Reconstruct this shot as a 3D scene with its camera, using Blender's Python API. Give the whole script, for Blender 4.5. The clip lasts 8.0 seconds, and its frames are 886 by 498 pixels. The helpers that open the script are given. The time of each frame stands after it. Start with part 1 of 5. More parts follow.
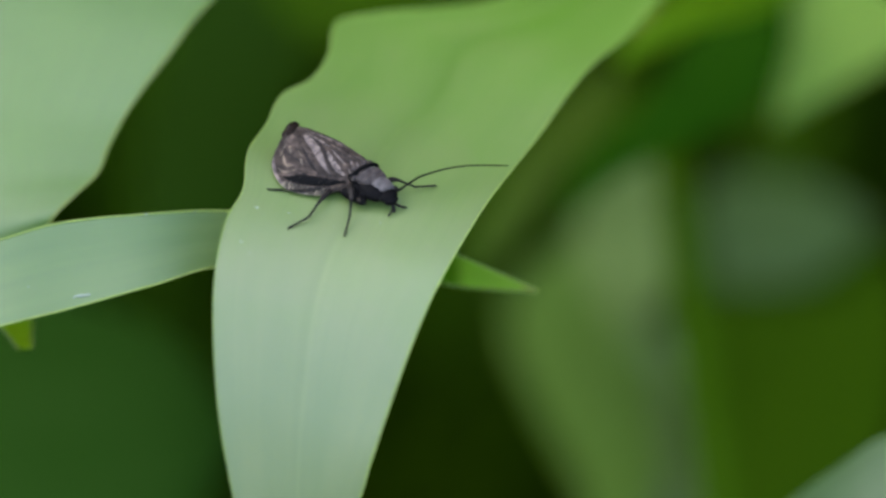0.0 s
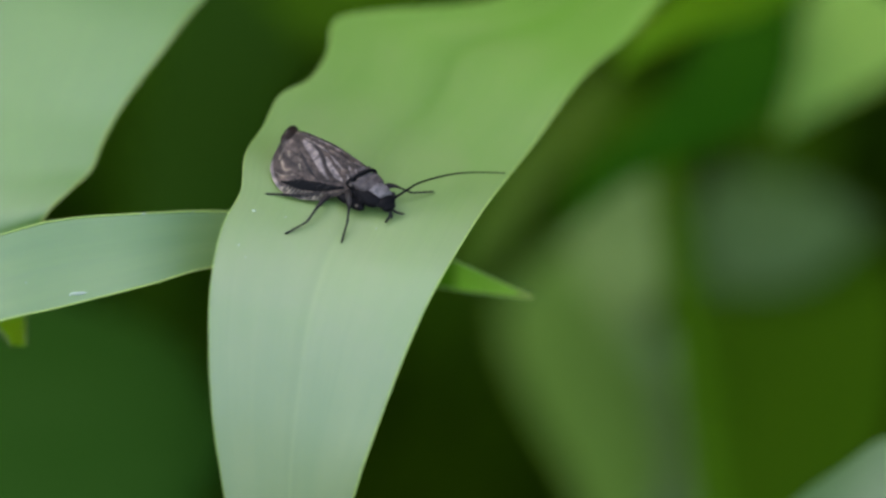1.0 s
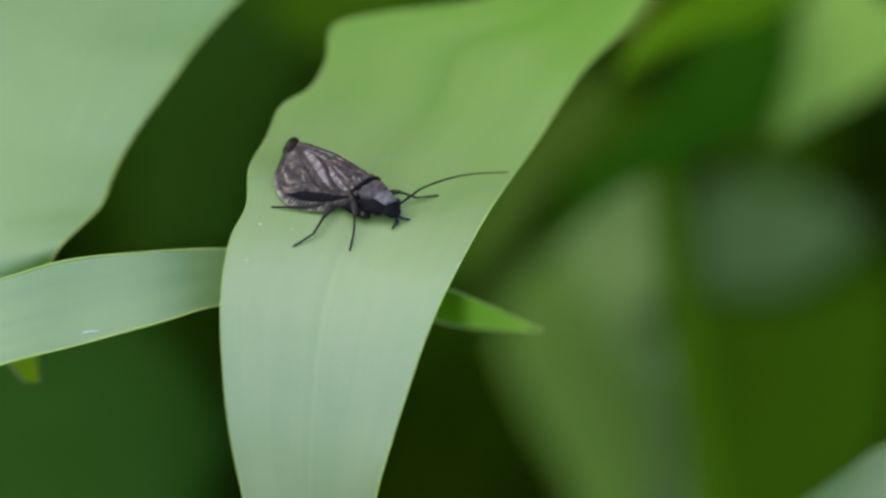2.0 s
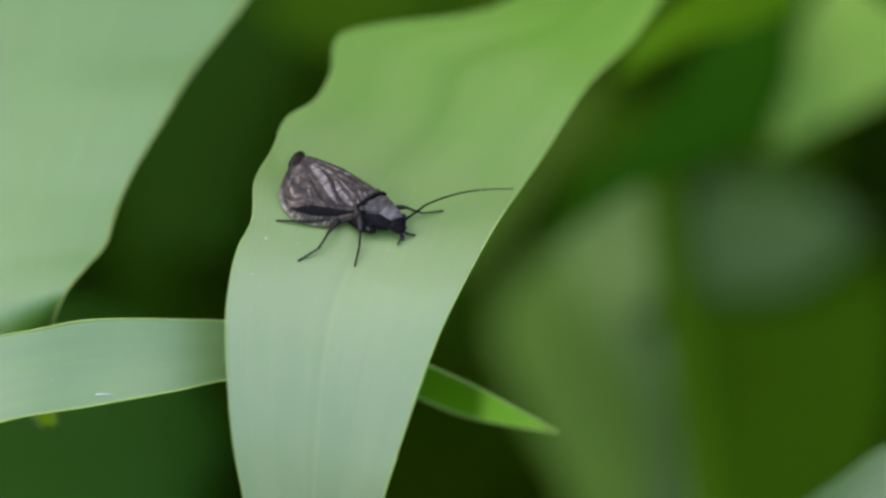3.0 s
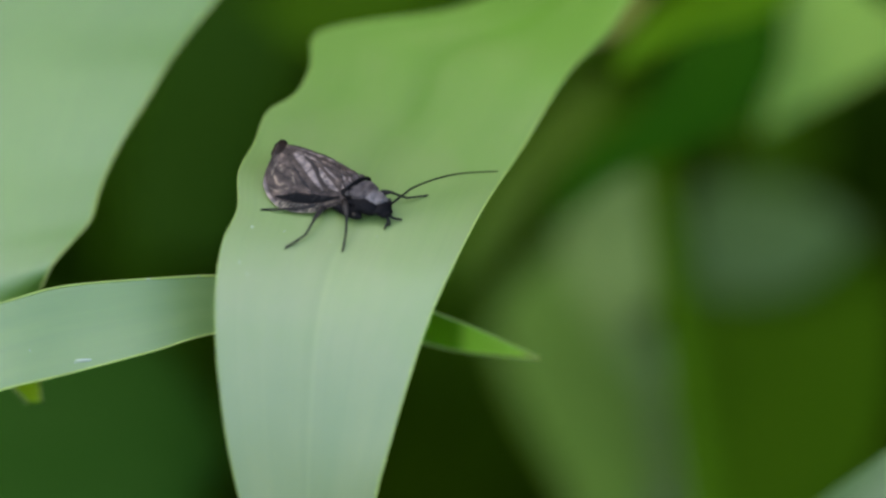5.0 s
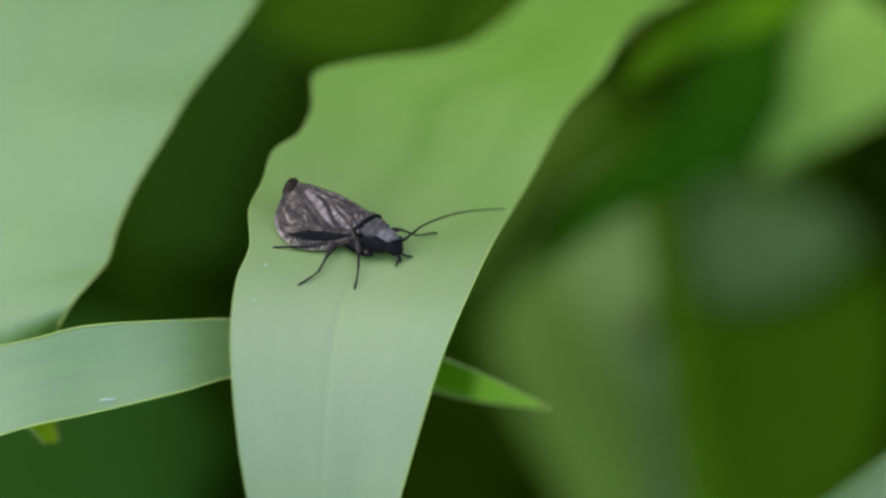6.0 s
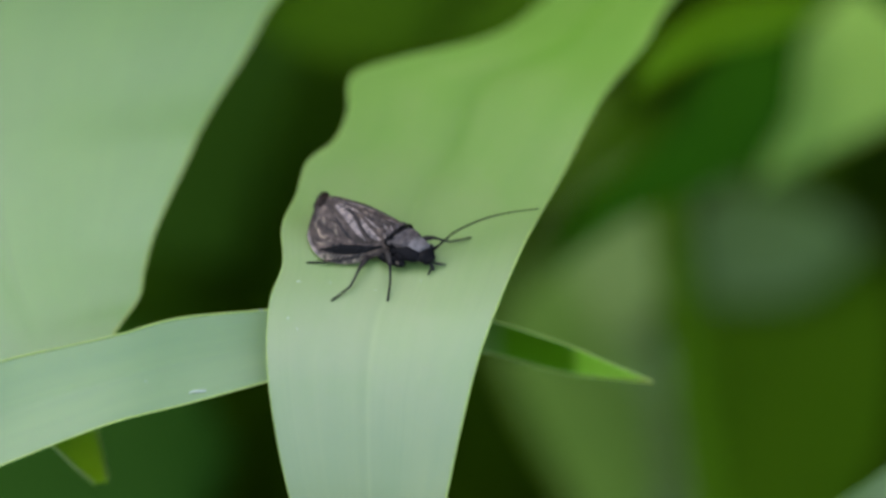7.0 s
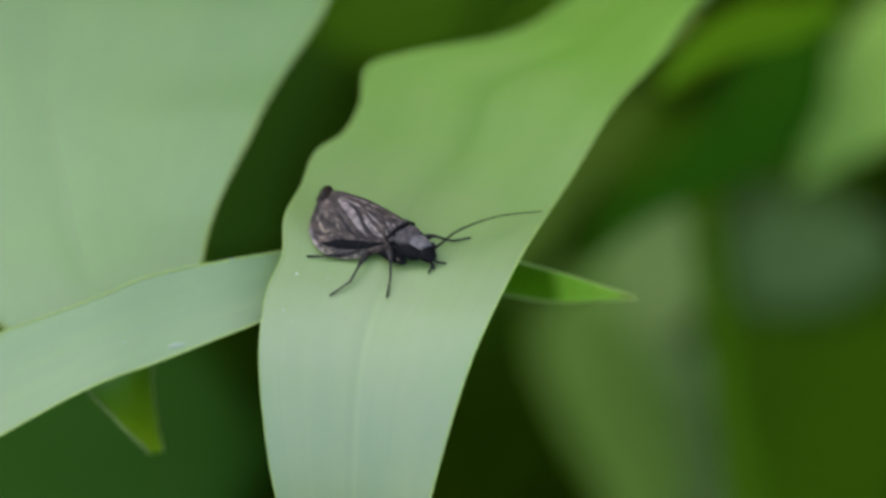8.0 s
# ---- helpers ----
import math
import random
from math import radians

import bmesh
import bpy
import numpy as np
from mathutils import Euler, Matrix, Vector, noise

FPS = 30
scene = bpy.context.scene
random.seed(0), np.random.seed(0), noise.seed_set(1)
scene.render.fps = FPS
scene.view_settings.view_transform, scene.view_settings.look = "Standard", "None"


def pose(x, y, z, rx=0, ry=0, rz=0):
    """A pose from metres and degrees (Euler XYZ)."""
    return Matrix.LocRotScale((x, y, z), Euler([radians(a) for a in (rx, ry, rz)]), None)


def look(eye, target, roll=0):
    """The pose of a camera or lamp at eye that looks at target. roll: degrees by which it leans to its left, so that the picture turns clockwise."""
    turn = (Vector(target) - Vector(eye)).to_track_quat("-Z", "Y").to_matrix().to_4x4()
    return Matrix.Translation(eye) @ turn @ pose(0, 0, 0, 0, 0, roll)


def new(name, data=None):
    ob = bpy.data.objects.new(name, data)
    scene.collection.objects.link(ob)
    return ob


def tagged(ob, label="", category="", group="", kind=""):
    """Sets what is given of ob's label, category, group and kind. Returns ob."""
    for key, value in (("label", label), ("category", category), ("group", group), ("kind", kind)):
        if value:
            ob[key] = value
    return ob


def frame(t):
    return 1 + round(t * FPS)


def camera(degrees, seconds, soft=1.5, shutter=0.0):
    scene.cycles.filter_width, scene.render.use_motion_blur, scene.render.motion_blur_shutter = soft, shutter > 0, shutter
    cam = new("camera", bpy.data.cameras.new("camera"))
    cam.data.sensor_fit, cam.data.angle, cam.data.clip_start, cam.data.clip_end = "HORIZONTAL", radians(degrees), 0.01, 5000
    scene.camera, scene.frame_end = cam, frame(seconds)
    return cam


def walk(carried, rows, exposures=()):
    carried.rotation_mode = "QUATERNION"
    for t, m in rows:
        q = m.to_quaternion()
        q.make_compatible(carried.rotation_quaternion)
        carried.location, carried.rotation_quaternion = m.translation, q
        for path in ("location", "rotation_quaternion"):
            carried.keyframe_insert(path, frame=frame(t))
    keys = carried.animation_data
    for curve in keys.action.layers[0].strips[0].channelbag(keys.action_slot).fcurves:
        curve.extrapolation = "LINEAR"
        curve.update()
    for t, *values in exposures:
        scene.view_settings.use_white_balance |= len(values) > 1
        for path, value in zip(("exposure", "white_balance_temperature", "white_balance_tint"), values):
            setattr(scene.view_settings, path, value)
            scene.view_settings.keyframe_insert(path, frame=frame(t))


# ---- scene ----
cam = camera(20.0, 8.0, soft=2.7, shutter=0.15)
cam.data.dof.use_dof = True
cam.data.dof.focus_distance = 0.250
cam.data.dof.aperture_fstop = 6.6

EYE = (0.0, -0.204788, 0.593394)
VIEW = [
    (0, 55, 0),
    (0.5, 55.02, -0.0773),
    (1, 55.03, -0.116),
    (1.5, 55.06, -0.1675),
    (3, 55.12, -0.3093),
    (3.5, 55.1, -0.3479),
    (4, 55.12, -0.2835),
    (4.5, 55.16, -0.3093),
    (6, 55.28, -0.3866),
    (6.5, 55.32, -0.3479),
    (7, 55.34, -0.2062),
    (7.5, 55.38, 0.1675),
    (8, 55.38, 0.8118),
]
STOPS = 2.08
walk(cam, [(t, pose(*EYE, pitch, 0.0, yaw)) for t, pitch, yaw in VIEW], exposures=[(0.0, STOPS), (6.5, STOPS), (8.0, STOPS - 0.1)])

# ---- light: overcast sky with a broad, weak sun ----
world = bpy.data.worlds.new("overcast_sky")
scene.world = world
world.use_nodes = True
wn = world.node_tree
sky = wn.nodes.new("ShaderNodeTexSky")
sky.sky_type = "NISHITA"
sky.sun_disc = False
sky.sun_elevation = radians(60)
sky.sun_rotation = radians(260)
sky.air_density = 1.0
sky.dust_density = 1.0
sky.ozone_density = 1.0
wn.nodes["Background"].inputs["Strength"].default_value = 0.15
wn.links.new(sky.outputs["Color"], wn.nodes["Background"].inputs["Color"])
sun_data = bpy.data.lights.new("sun", "SUN")
sun_data.energy = 1.2
sun_data.angle = radians(110)
sun_data.color = (1.0, 0.965, 0.92)
sun = new("sun", sun_data)
sun.matrix_world = look((-0.8, 0.5, 1.9), (0.0, 0.0, 0.0))


# ---- materials ----
def node_material(name):
    m = bpy.data.materials.new(name)
    m.use_nodes = True
    t = m.node_tree
    return m, t, t.nodes["Principled BSDF"], t.nodes["Material Output"]


def add(t, kind, **values):
    n = t.nodes.new(kind)
    for key, value in values.items():
        n.inputs[key].default_value = value
    return n


def ramp(t, fac, stops):
    r = t.nodes.new("ShaderNodeValToRGB")
    while len(r.color_ramp.elements) < len(stops):
        r.color_ramp.elements.new(0.5)
    for e, (p, c) in zip(r.color_ramp.elements, stops):
        e.position, e.color = p, (*c, 1.0)
    t.links.new(fac, r.inputs["Fac"])
    return r.outputs["Color"]


def mixed(t, fac, a, b, blend="MIX"):
    n = t.nodes.new("ShaderNodeMix")
    n.data_type, n.blend_type = "RGBA", blend
    for socket, value in ((n.inputs[0], fac), (n.inputs[6], a), (n.inputs[7], b)):
        if hasattr(value, "links"):
            t.links.new(value, socket)
        else:
            socket.default_value = value if isinstance(value, float) else (*value, 1.0)
    return n.outputs[2]


def leaf_material(name, colour, glow, rough=0.42, through_share=0.3, veins=150.0, gloss=0.5, wax=0.0, tip=None, midline=None, sky_sheen=None):
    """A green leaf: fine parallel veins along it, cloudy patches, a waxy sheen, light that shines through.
    tip: rows of a share of the length and the colour that the outermost end has there, painted shadow included.
    sky_sheen: reflected sky put into the colour between two shares of the length, its two coat weights and that colour."""
    m, t, p, out = node_material(name)
    uv = t.nodes.new("ShaderNodeTexCoord")
    stretch = add(t, "ShaderNodeMapping", Scale=(veins, 5.0, 1.0))
    t.links.new(uv.outputs["UV"], stretch.inputs["Vector"])
    fine = add(t, "ShaderNodeTexNoise", Scale=1.0, Detail=2.0, Roughness=0.5)
    t.links.new(stretch.outputs["Vector"], fine.inputs["Vector"])
    broad_map = add(t, "ShaderNodeMapping", Scale=(5.0, 4.0, 1.0))
    t.links.new(uv.outputs["UV"], broad_map.inputs["Vector"])
    broad = add(t, "ShaderNodeTexNoise", Scale=1.0, Detail=4.0, Roughness=0.5)
    t.links.new(broad_map.outputs["Vector"], broad.inputs["Vector"])
    cloud = add(t, "ShaderNodeTexNoise", Scale=110.0, Detail=5.0, Roughness=0.6)
    t.links.new(uv.outputs["Object"], cloud.inputs["Vector"])
    dark = tuple(c * 0.965 for c in colour)
    light = tuple(min(1.0, c * k) for c, k in zip(colour, (1.04, 1.03, 1.04)))
    c1 = ramp(t, fine.outputs["Fac"], [(0.3, dark), (0.7, light)])
    c2 = ramp(t, broad.outputs["Fac"], [(0.3, (0.88, 0.93, 0.82)), (0.7, (1.10, 1.05, 1.14))])
    c3 = ramp(t, cloud.outputs["Fac"], [(0.3, (0.93, 0.96, 0.9)), (0.72, (1.06, 1.03, 1.08))])
    base = mixed(t, 1.0, mixed(t, 1.0, c1, c2, "MULTIPLY"), c3, "MULTIPLY")
    if midline:
        line_uv = t.nodes.new("ShaderNodeUVMap")
        line_uv.uv_map = "share"
        line_x = t.nodes.new("ShaderNodeSeparateXYZ")
        t.links.new(line_uv.outputs["UV"], line_x.inputs["Vector"])
        band = ramp(t, line_x.outputs["X"], [(0.462, (0.0, 0.0, 0.0)), (0.492, (1.0, 1.0, 1.0)), (0.508, (1.0, 1.0, 1.0)), (0.538, (0.0, 0.0, 0.0))])
        base = mixed(t, band, base, mixed(t, 1.0, base, midline, "MULTIPLY"))
    if tip:
        share = t.nodes.new("ShaderNodeUVMap")
        share.uv_map = "share"
        part_xyz = t.nodes.new("ShaderNodeSeparateXYZ")
        t.links.new(share.outputs["UV"], part_xyz.inputs["Vector"])
        ends = (tip[0][0], tip[0][0] + 0.04)
        fade = ramp(t, part_xyz.outputs["Y"], [(ends[0], (0.0, 0.0, 0.0)), (ends[1], (1.0, 1.0, 1.0))])
        base = mixed(t, fade, base, mixed(t, 1.0, ramp(t, part_xyz.outputs["Y"], tip), c3, "MULTIPLY"))
    # grey of the reflected sky, painted into the base colour towards the tip
    if sky_sheen:
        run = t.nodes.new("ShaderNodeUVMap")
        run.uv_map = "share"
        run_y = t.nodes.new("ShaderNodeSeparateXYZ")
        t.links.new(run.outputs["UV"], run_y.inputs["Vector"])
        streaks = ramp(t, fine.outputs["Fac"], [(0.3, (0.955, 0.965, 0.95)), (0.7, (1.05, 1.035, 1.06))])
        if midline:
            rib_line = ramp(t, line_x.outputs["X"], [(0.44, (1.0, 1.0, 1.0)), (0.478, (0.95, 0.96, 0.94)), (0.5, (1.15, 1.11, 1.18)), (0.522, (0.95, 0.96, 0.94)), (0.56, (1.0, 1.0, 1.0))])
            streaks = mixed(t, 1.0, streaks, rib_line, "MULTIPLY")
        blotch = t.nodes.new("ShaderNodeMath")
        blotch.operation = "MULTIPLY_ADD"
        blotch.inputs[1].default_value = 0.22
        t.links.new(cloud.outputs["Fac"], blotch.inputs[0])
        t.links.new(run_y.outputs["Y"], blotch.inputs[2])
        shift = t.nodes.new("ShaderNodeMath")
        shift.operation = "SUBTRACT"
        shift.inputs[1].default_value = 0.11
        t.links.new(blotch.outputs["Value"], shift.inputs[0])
        sheen_mix = ramp(t, shift.outputs["Value"], [(sky_sheen[0], (0.0, 0.0, 0.0)), (sky_sheen[1], (1.0, 1.0, 1.0))])
        base = mixed(t, sheen_mix, base, mixed(t, 1.0, mixed(t, 1.0, mixed(t, 1.0, c2, c3, "MULTIPLY"), streaks, "MULTIPLY"), sky_sheen[4], "MULTIPLY"))
    t.links.new(base, p.inputs["Base Color"])
    t.links.new(ramp(t, broad.outputs["Fac"], [(0.3, (rough - 0.04,) * 3), (0.7, (rough + 0.05,) * 3)]), p.inputs["Roughness"])
    p.inputs["Specular IOR Level"].default_value = gloss
    p.inputs["Coat Weight"].default_value = wax
    p.inputs["Coat Roughness"].default_value = rough + 0.03
    p.inputs["Coat IOR"].default_value = 1.6
    if sky_sheen:
        t.links.new(ramp(t, shift.outputs["Value"], [(sky_sheen[0], (sky_sheen[2],) * 3), (sky_sheen[1], (sky_sheen[3],) * 3)]), p.inputs["Coat Weight"])
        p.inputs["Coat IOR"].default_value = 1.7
    if tip:
        t.links.new(ramp(t, part_xyz.outputs["Y"], [(ends[0], (wax,) * 3), (ends[1], (wax * 0.1,) * 3)]), p.inputs["Coat Weight"])
        t.links.new(ramp(t, part_xyz.outputs["Y"], [(ends[0], (gloss,) * 3), (ends[1], (gloss * 0.15,) * 3)]), p.inputs["Specular IOR Level"])
    bump = add(t, "ShaderNodeBump", Strength=0.07, Distance=0.0002)
    t.links.new(fine.outputs["Fac"], bump.inputs["Height"])
    t.links.new(bump.outputs["Normal"], p.inputs["Normal"])
    tr = t.nodes.new("ShaderNodeBsdfTranslucent")
    t.links.new(mixed(t, 1.0, base, tuple(g / max(c, 1e-3) for g, c in zip(glow, colour)), "MULTIPLY"), tr.inputs["Color"])
    mix = add(t, "ShaderNodeMixShader", Fac=through_share)
    t.links.new(p.outputs["BSDF"], mix.inputs[1])
    t.links.new(tr.outputs["BSDF"], mix.inputs[2])
    t.links.new(mix.outputs["Shader"], out.inputs["Surface"])
    return m


def plain_material(name, colour, rough=0.5, grain=900.0, spread=0.35, bump=0.1, gloss=0.5):
    """Opaque stuff with grain at two scales."""
    m, t, p, out = node_material(name)
    co = t.nodes.new("ShaderNodeTexCoord")
    a = add(t, "ShaderNodeTexNoise", Scale=grain, Detail=4.0, Roughness=0.65)
    b = add(t, "ShaderNodeTexNoise", Scale=grain * 0.16, Detail=3.0, Roughness=0.5)
    for n in (a, b):
        t.links.new(co.outputs["Object"], n.inputs["Vector"])
    lo, hi = tuple(c * (1 - spread) for c in colour), tuple(min(1.0, c * (1 + spread)) for c in colour)
    c1 = ramp(t, a.outputs["Fac"], [(0.3, lo), (0.7, hi)])
    c2 = ramp(t, b.outputs["Fac"], [(0.3, (0.75, 0.75, 0.75)), (0.7, (1.15, 1.15, 1.15))])
    t.links.new(mixed(t, 1.0, c1, c2, "MULTIPLY"), p.inputs["Base Color"])
    p.inputs["Roughness"].default_value = rough
    p.inputs["Specular IOR Level"].default_value = gloss
    bn = add(t, "ShaderNodeBump", Strength=bump, Distance=0.1 / grain)
    t.links.new(a.outputs["Fac"], bn.inputs["Height"])
    t.links.new(bn.outputs["Normal"], p.inputs["Normal"])
    return m


def wing_material(name, dark, pale):
    """Smoky wing membrane: long pale and dark cells along the wing, faintly glossy."""
    m, t, p, out = node_material(name)
    co = t.nodes.new("ShaderNodeTexCoord")
    mp = add(t, "ShaderNodeMapping", Scale=(4.0, 36.0, 1.0))
    t.links.new(co.outputs["UV"], mp.inputs["Vector"])
    n = add(t, "ShaderNodeTexNoise", Scale=1.0, Detail=2.5, Roughness=0.5, Distortion=0.6)
    t.links.new(mp.outputs["Vector"], n.inputs["Vector"])
    f = add(t, "ShaderNodeTexNoise", Scale=2600.0, Detail=3.0, Roughness=0.7)
    t.links.new(co.outputs["Object"], f.inputs["Vector"])
    c = ramp(t, n.outputs["Fac"], [(0.36, dark), (0.54, tuple((a * 1.4 + b * 0.6) / 2 for a, b in zip(dark, pale))), (0.72, pale)])
    g = ramp(t, f.outputs["Fac"], [(0.3, (0.8, 0.8, 0.8)), (0.7, (1.15, 1.15, 1.15))])
    spots = add(t, "ShaderNodeTexNoise", Scale=1500.0, Detail=2.0, Roughness=0.5)
    t.links.new(co.outputs["Object"], spots.inputs["Vector"])
    mottle = ramp(t, spots.outputs["Fac"], [(0.36, (0.5, 0.48, 0.46)), (0.5, (0.95, 0.93, 0.92)), (0.66, (1.9, 1.8, 1.65))])
    t.links.new(mixed(t, 1.0, mixed(t, 1.0, c, g, "MULTIPLY"), mottle, "MULTIPLY"), p.inputs["Base Color"])
    p.inputs["Roughness"].default_value = 0.5
    p.inputs["Specular IOR Level"].default_value = 0.14
    bn = add(t, "ShaderNodeBump", Strength=0.35, Distance=0.00012)
    t.links.new(n.outputs["Fac"], bn.inputs["Height"])
    t.links.new(bn.outputs["Normal"], p.inputs["Normal"])
    tr = add(t, "ShaderNodeBsdfTranslucent", Color=(*pale, 1.0))
    mix = add(t, "ShaderNodeMixShader", Fac=0.15)
    t.links.new(p.outputs["BSDF"], mix.inputs[1])
    t.links.new(tr.outputs["BSDF"], mix.inputs[2])
    t.links.new(mix.outputs["Shader"], out.inputs["Surface"])
    return m


LEAF = leaf_material("leaf_green", (0.127, 0.260, 0.019), (0.165, 0.36, 0.010), rough=0.54, through_share=0.22, gloss=0.8, wax=0.7, midline=(0.80, 0.93, 0.12), sky_sheen=(0.44, 0.80, 0.3, 0.9, (0.119, 0.170, 0.038)))
# the two dark tip stops paint the long leaf's shadow on the blade
LEAF_BLUE = leaf_material("leaf_blue_green", (0.100, 0.186, 0.030), (0.20, 0.42, 0.01), rough=0.54, through_share=0.36, gloss=1.0, wax=0.6,
                          tip=((0.80, (0.075, 0.20, 0.002)), (0.905, (0.085, 0.215, 0.002)), (0.922, (0.31, 0.52, 0.045)), (0.98, (0.38, 0.55, 0.08)), (1.0, (0.38, 0.31, 0.10))))
LEAF_BROAD = leaf_material("leaf_broad_green", (0.082, 0.180, 0.018), (0.20, 0.42, 0.008), rough=0.54, through_share=0.34, gloss=1.0, wax=0.4,
                           tip=((0.90, (0.065, 0.16, 0.004)), (0.94, (0.10, 0.21, 0.004)), (0.985, (0.21, 0.32, 0.006))))
LEAF_YOUNG = leaf_material("leaf_young_green", (0.22, 0.36, 0.055), (0.25, 0.41, 0.03), rough=0.6, through_share=0.4, gloss=0.12)
# darkened leaf greens: shade is put into these four base colours
LEAF_DEEP_SHADE = leaf_material("leaf_deep_shade", (0.012, 0.050, 0.0005), (0.012, 0.055, 0.0005), rough=0.6, through_share=0.15, gloss=0.02)
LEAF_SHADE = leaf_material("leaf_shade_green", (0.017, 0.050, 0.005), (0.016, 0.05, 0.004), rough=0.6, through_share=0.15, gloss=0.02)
GAP_SHADE = leaf_material("gap_shade_green", (0.012, 0.032, 0.002), (0.012, 0.03, 0.001), rough=0.6, through_share=0.15, gloss=0.02)
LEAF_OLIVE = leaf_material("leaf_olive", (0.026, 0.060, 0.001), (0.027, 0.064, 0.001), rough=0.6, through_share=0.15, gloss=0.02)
LEAF_RIM_LIT = leaf_material("leaf_rim_lit", (0.085, 0.185, 0.001), (0.085, 0.185, 0.001), rough=0.6, through_share=0.3, gloss=0.08)
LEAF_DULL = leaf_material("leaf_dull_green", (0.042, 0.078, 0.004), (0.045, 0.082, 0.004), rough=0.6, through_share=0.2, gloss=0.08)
LEAF_GREY = leaf_material("leaf_grey_green", (0.084, 0.152, 0.020), (0.07, 0.125, 0.016), rough=0.6, through_share=0.15, gloss=0.12)
LEAF_DUSK = leaf_material("leaf_dusky_green", (0.044, 0.082, 0.020), (0.038, 0.07, 0.015), rough=0.6, through_share=0.15, gloss=0.12)
LEAF_PALE = leaf_material("leaf_faded", (0.102, 0.154, 0.036), (0.085, 0.125, 0.028), rough=0.65, through_share=0.15, gloss=0.15)
LEAF_DRAPE = leaf_material("leaf_draped_blue_green", (0.104, 0.166, 0.050), (0.07, 0.11, 0.03), rough=0.6, through_share=0.15, gloss=0.12)
LEAF_CORNER = leaf_material("leaf_dull_blue_green", (0.046, 0.094, 0.026), (0.0476, 0.1071, 0.0238), rough=0.5, through_share=0.2, gloss=0.5)
LEAF_YELLOW = leaf_material("leaf_yellow", (0.20, 0.22, 0.02), (0.25, 0.25, 0.02), rough=0.5, through_share=0.3)
RIB = leaf_material("leaf_rib", (0.088, 0.165, 0.035), (0.12, 0.22, 0.02), rough=0.42, through_share=0.2, gloss=0.8)
MARGIN = leaf_material("leaf_margin", (0.36, 0.48, 0.13), (0.36, 0.47, 0.10), rough=0.6, through_share=0.4, gloss=0.12)
MARGIN_GREEN = leaf_material("leaf_margin_green", (0.27, 0.34, 0.09), (0.27, 0.34, 0.06), rough=0.6, through_share=0.4, gloss=0.12)
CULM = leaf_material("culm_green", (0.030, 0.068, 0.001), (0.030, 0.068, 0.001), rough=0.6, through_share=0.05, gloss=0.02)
# very dark base: part of the undergrowth's shade is in this colour
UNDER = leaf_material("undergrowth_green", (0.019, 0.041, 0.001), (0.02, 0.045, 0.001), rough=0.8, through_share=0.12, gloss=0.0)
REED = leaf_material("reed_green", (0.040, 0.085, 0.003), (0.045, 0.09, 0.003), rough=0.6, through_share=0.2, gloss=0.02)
# green-black soil: the deep shade of the gaps is put into the colour
SOIL = plain_material("shade_soil", (0.015, 0.022, 0.002), rough=0.95, grain=60.0, spread=0.5, bump=0.6, gloss=0.05)
CHITIN = plain_material("black_brown_chitin", (0.0085, 0.0070, 0.0062), rough=0.5, grain=2500.0, spread=0.4, gloss=0.14)
CHITIN_GREY = plain_material("slate_grey_chitin", (0.056, 0.0440, 0.0400), rough=0.5, grain=1700.0, spread=0.6, bump=0.8, gloss=0.14)
CHITIN_PALE = plain_material("pale_slate_chitin", (0.085, 0.072, 0.068), rough=0.5, grain=1700.0, spread=0.6, bump=0.8, gloss=0.16)
CHITIN_LEG = plain_material("grey_brown_chitin", (0.018, 0.0140, 0.0118), rough=0.5, grain=2500.0, spread=0.4, gloss=0.14)
CHITIN_BLACK = plain_material("black_chitin", (0.004, 0.0034, 0.0036), rough=0.6, grain=2500.0, spread=0.3, gloss=0.06)
BROWN = plain_material("brown_membrane", (0.012, 0.0070, 0.0045), rough=0.6, grain=2000.0, spread=0.4, gloss=0.1)
EYE_DARK = plain_material("eye_dark", (0.012, 0.010, 0.009), rough=0.45, grain=4000.0, spread=0.2, gloss=0.15)
WING = wing_material("wing_smoky", (0.031, 0.0225, 0.0185), (0.096, 0.070, 0.057))
# brightened copy of the wing membrane: the left wing's light is in its colour
WING_LIT = wing_material("wing_smoky_lit", (0.045, 0.033, 0.0275), (0.135, 0.103, 0.087))
WING_PALE = wing_material("wing_pale_cells", (0.125, 0.102, 0.078), (0.195, 0.165, 0.128))
WING_TAN = wing_material("wing_tan_cells", (0.115, 0.086, 0.064), (0.185, 0.148, 0.115))
WING_DARK = wing_material("wing_dark_cells", (0.017, 0.0130, 0.0120), (0.038, 0.030, 0.028))
VEIN = plain_material("wing_vein", (0.009, 0.0072, 0.0066), rough=0.55, grain=3000.0, spread=0.3, gloss=0.15)
WING_STREAK = wing_material("wing_streak", (0.135, 0.107, 0.097), (0.215, 0.176, 0.162))
SPECK = plain_material("pale_speck", (0.27, 0.33, 0.235), rough=0.55, grain=3000.0, spread=0.2)


# ---- mesh helpers ----
def part(name, bm, material, parent=None, label=""):
    """Links a bmesh as one mesh object under a thing or a part."""
    me = bpy.data.meshes.new(name)
    bm.to_mesh(me)
    bm.free()
    me.materials.append(material)
    for f in me.polygons:
        f.use_smooth = True
    ob = new(name, me)
    if parent is not None:
        ob.parent = parent
    if label:
        tagged(ob, label)
    return ob


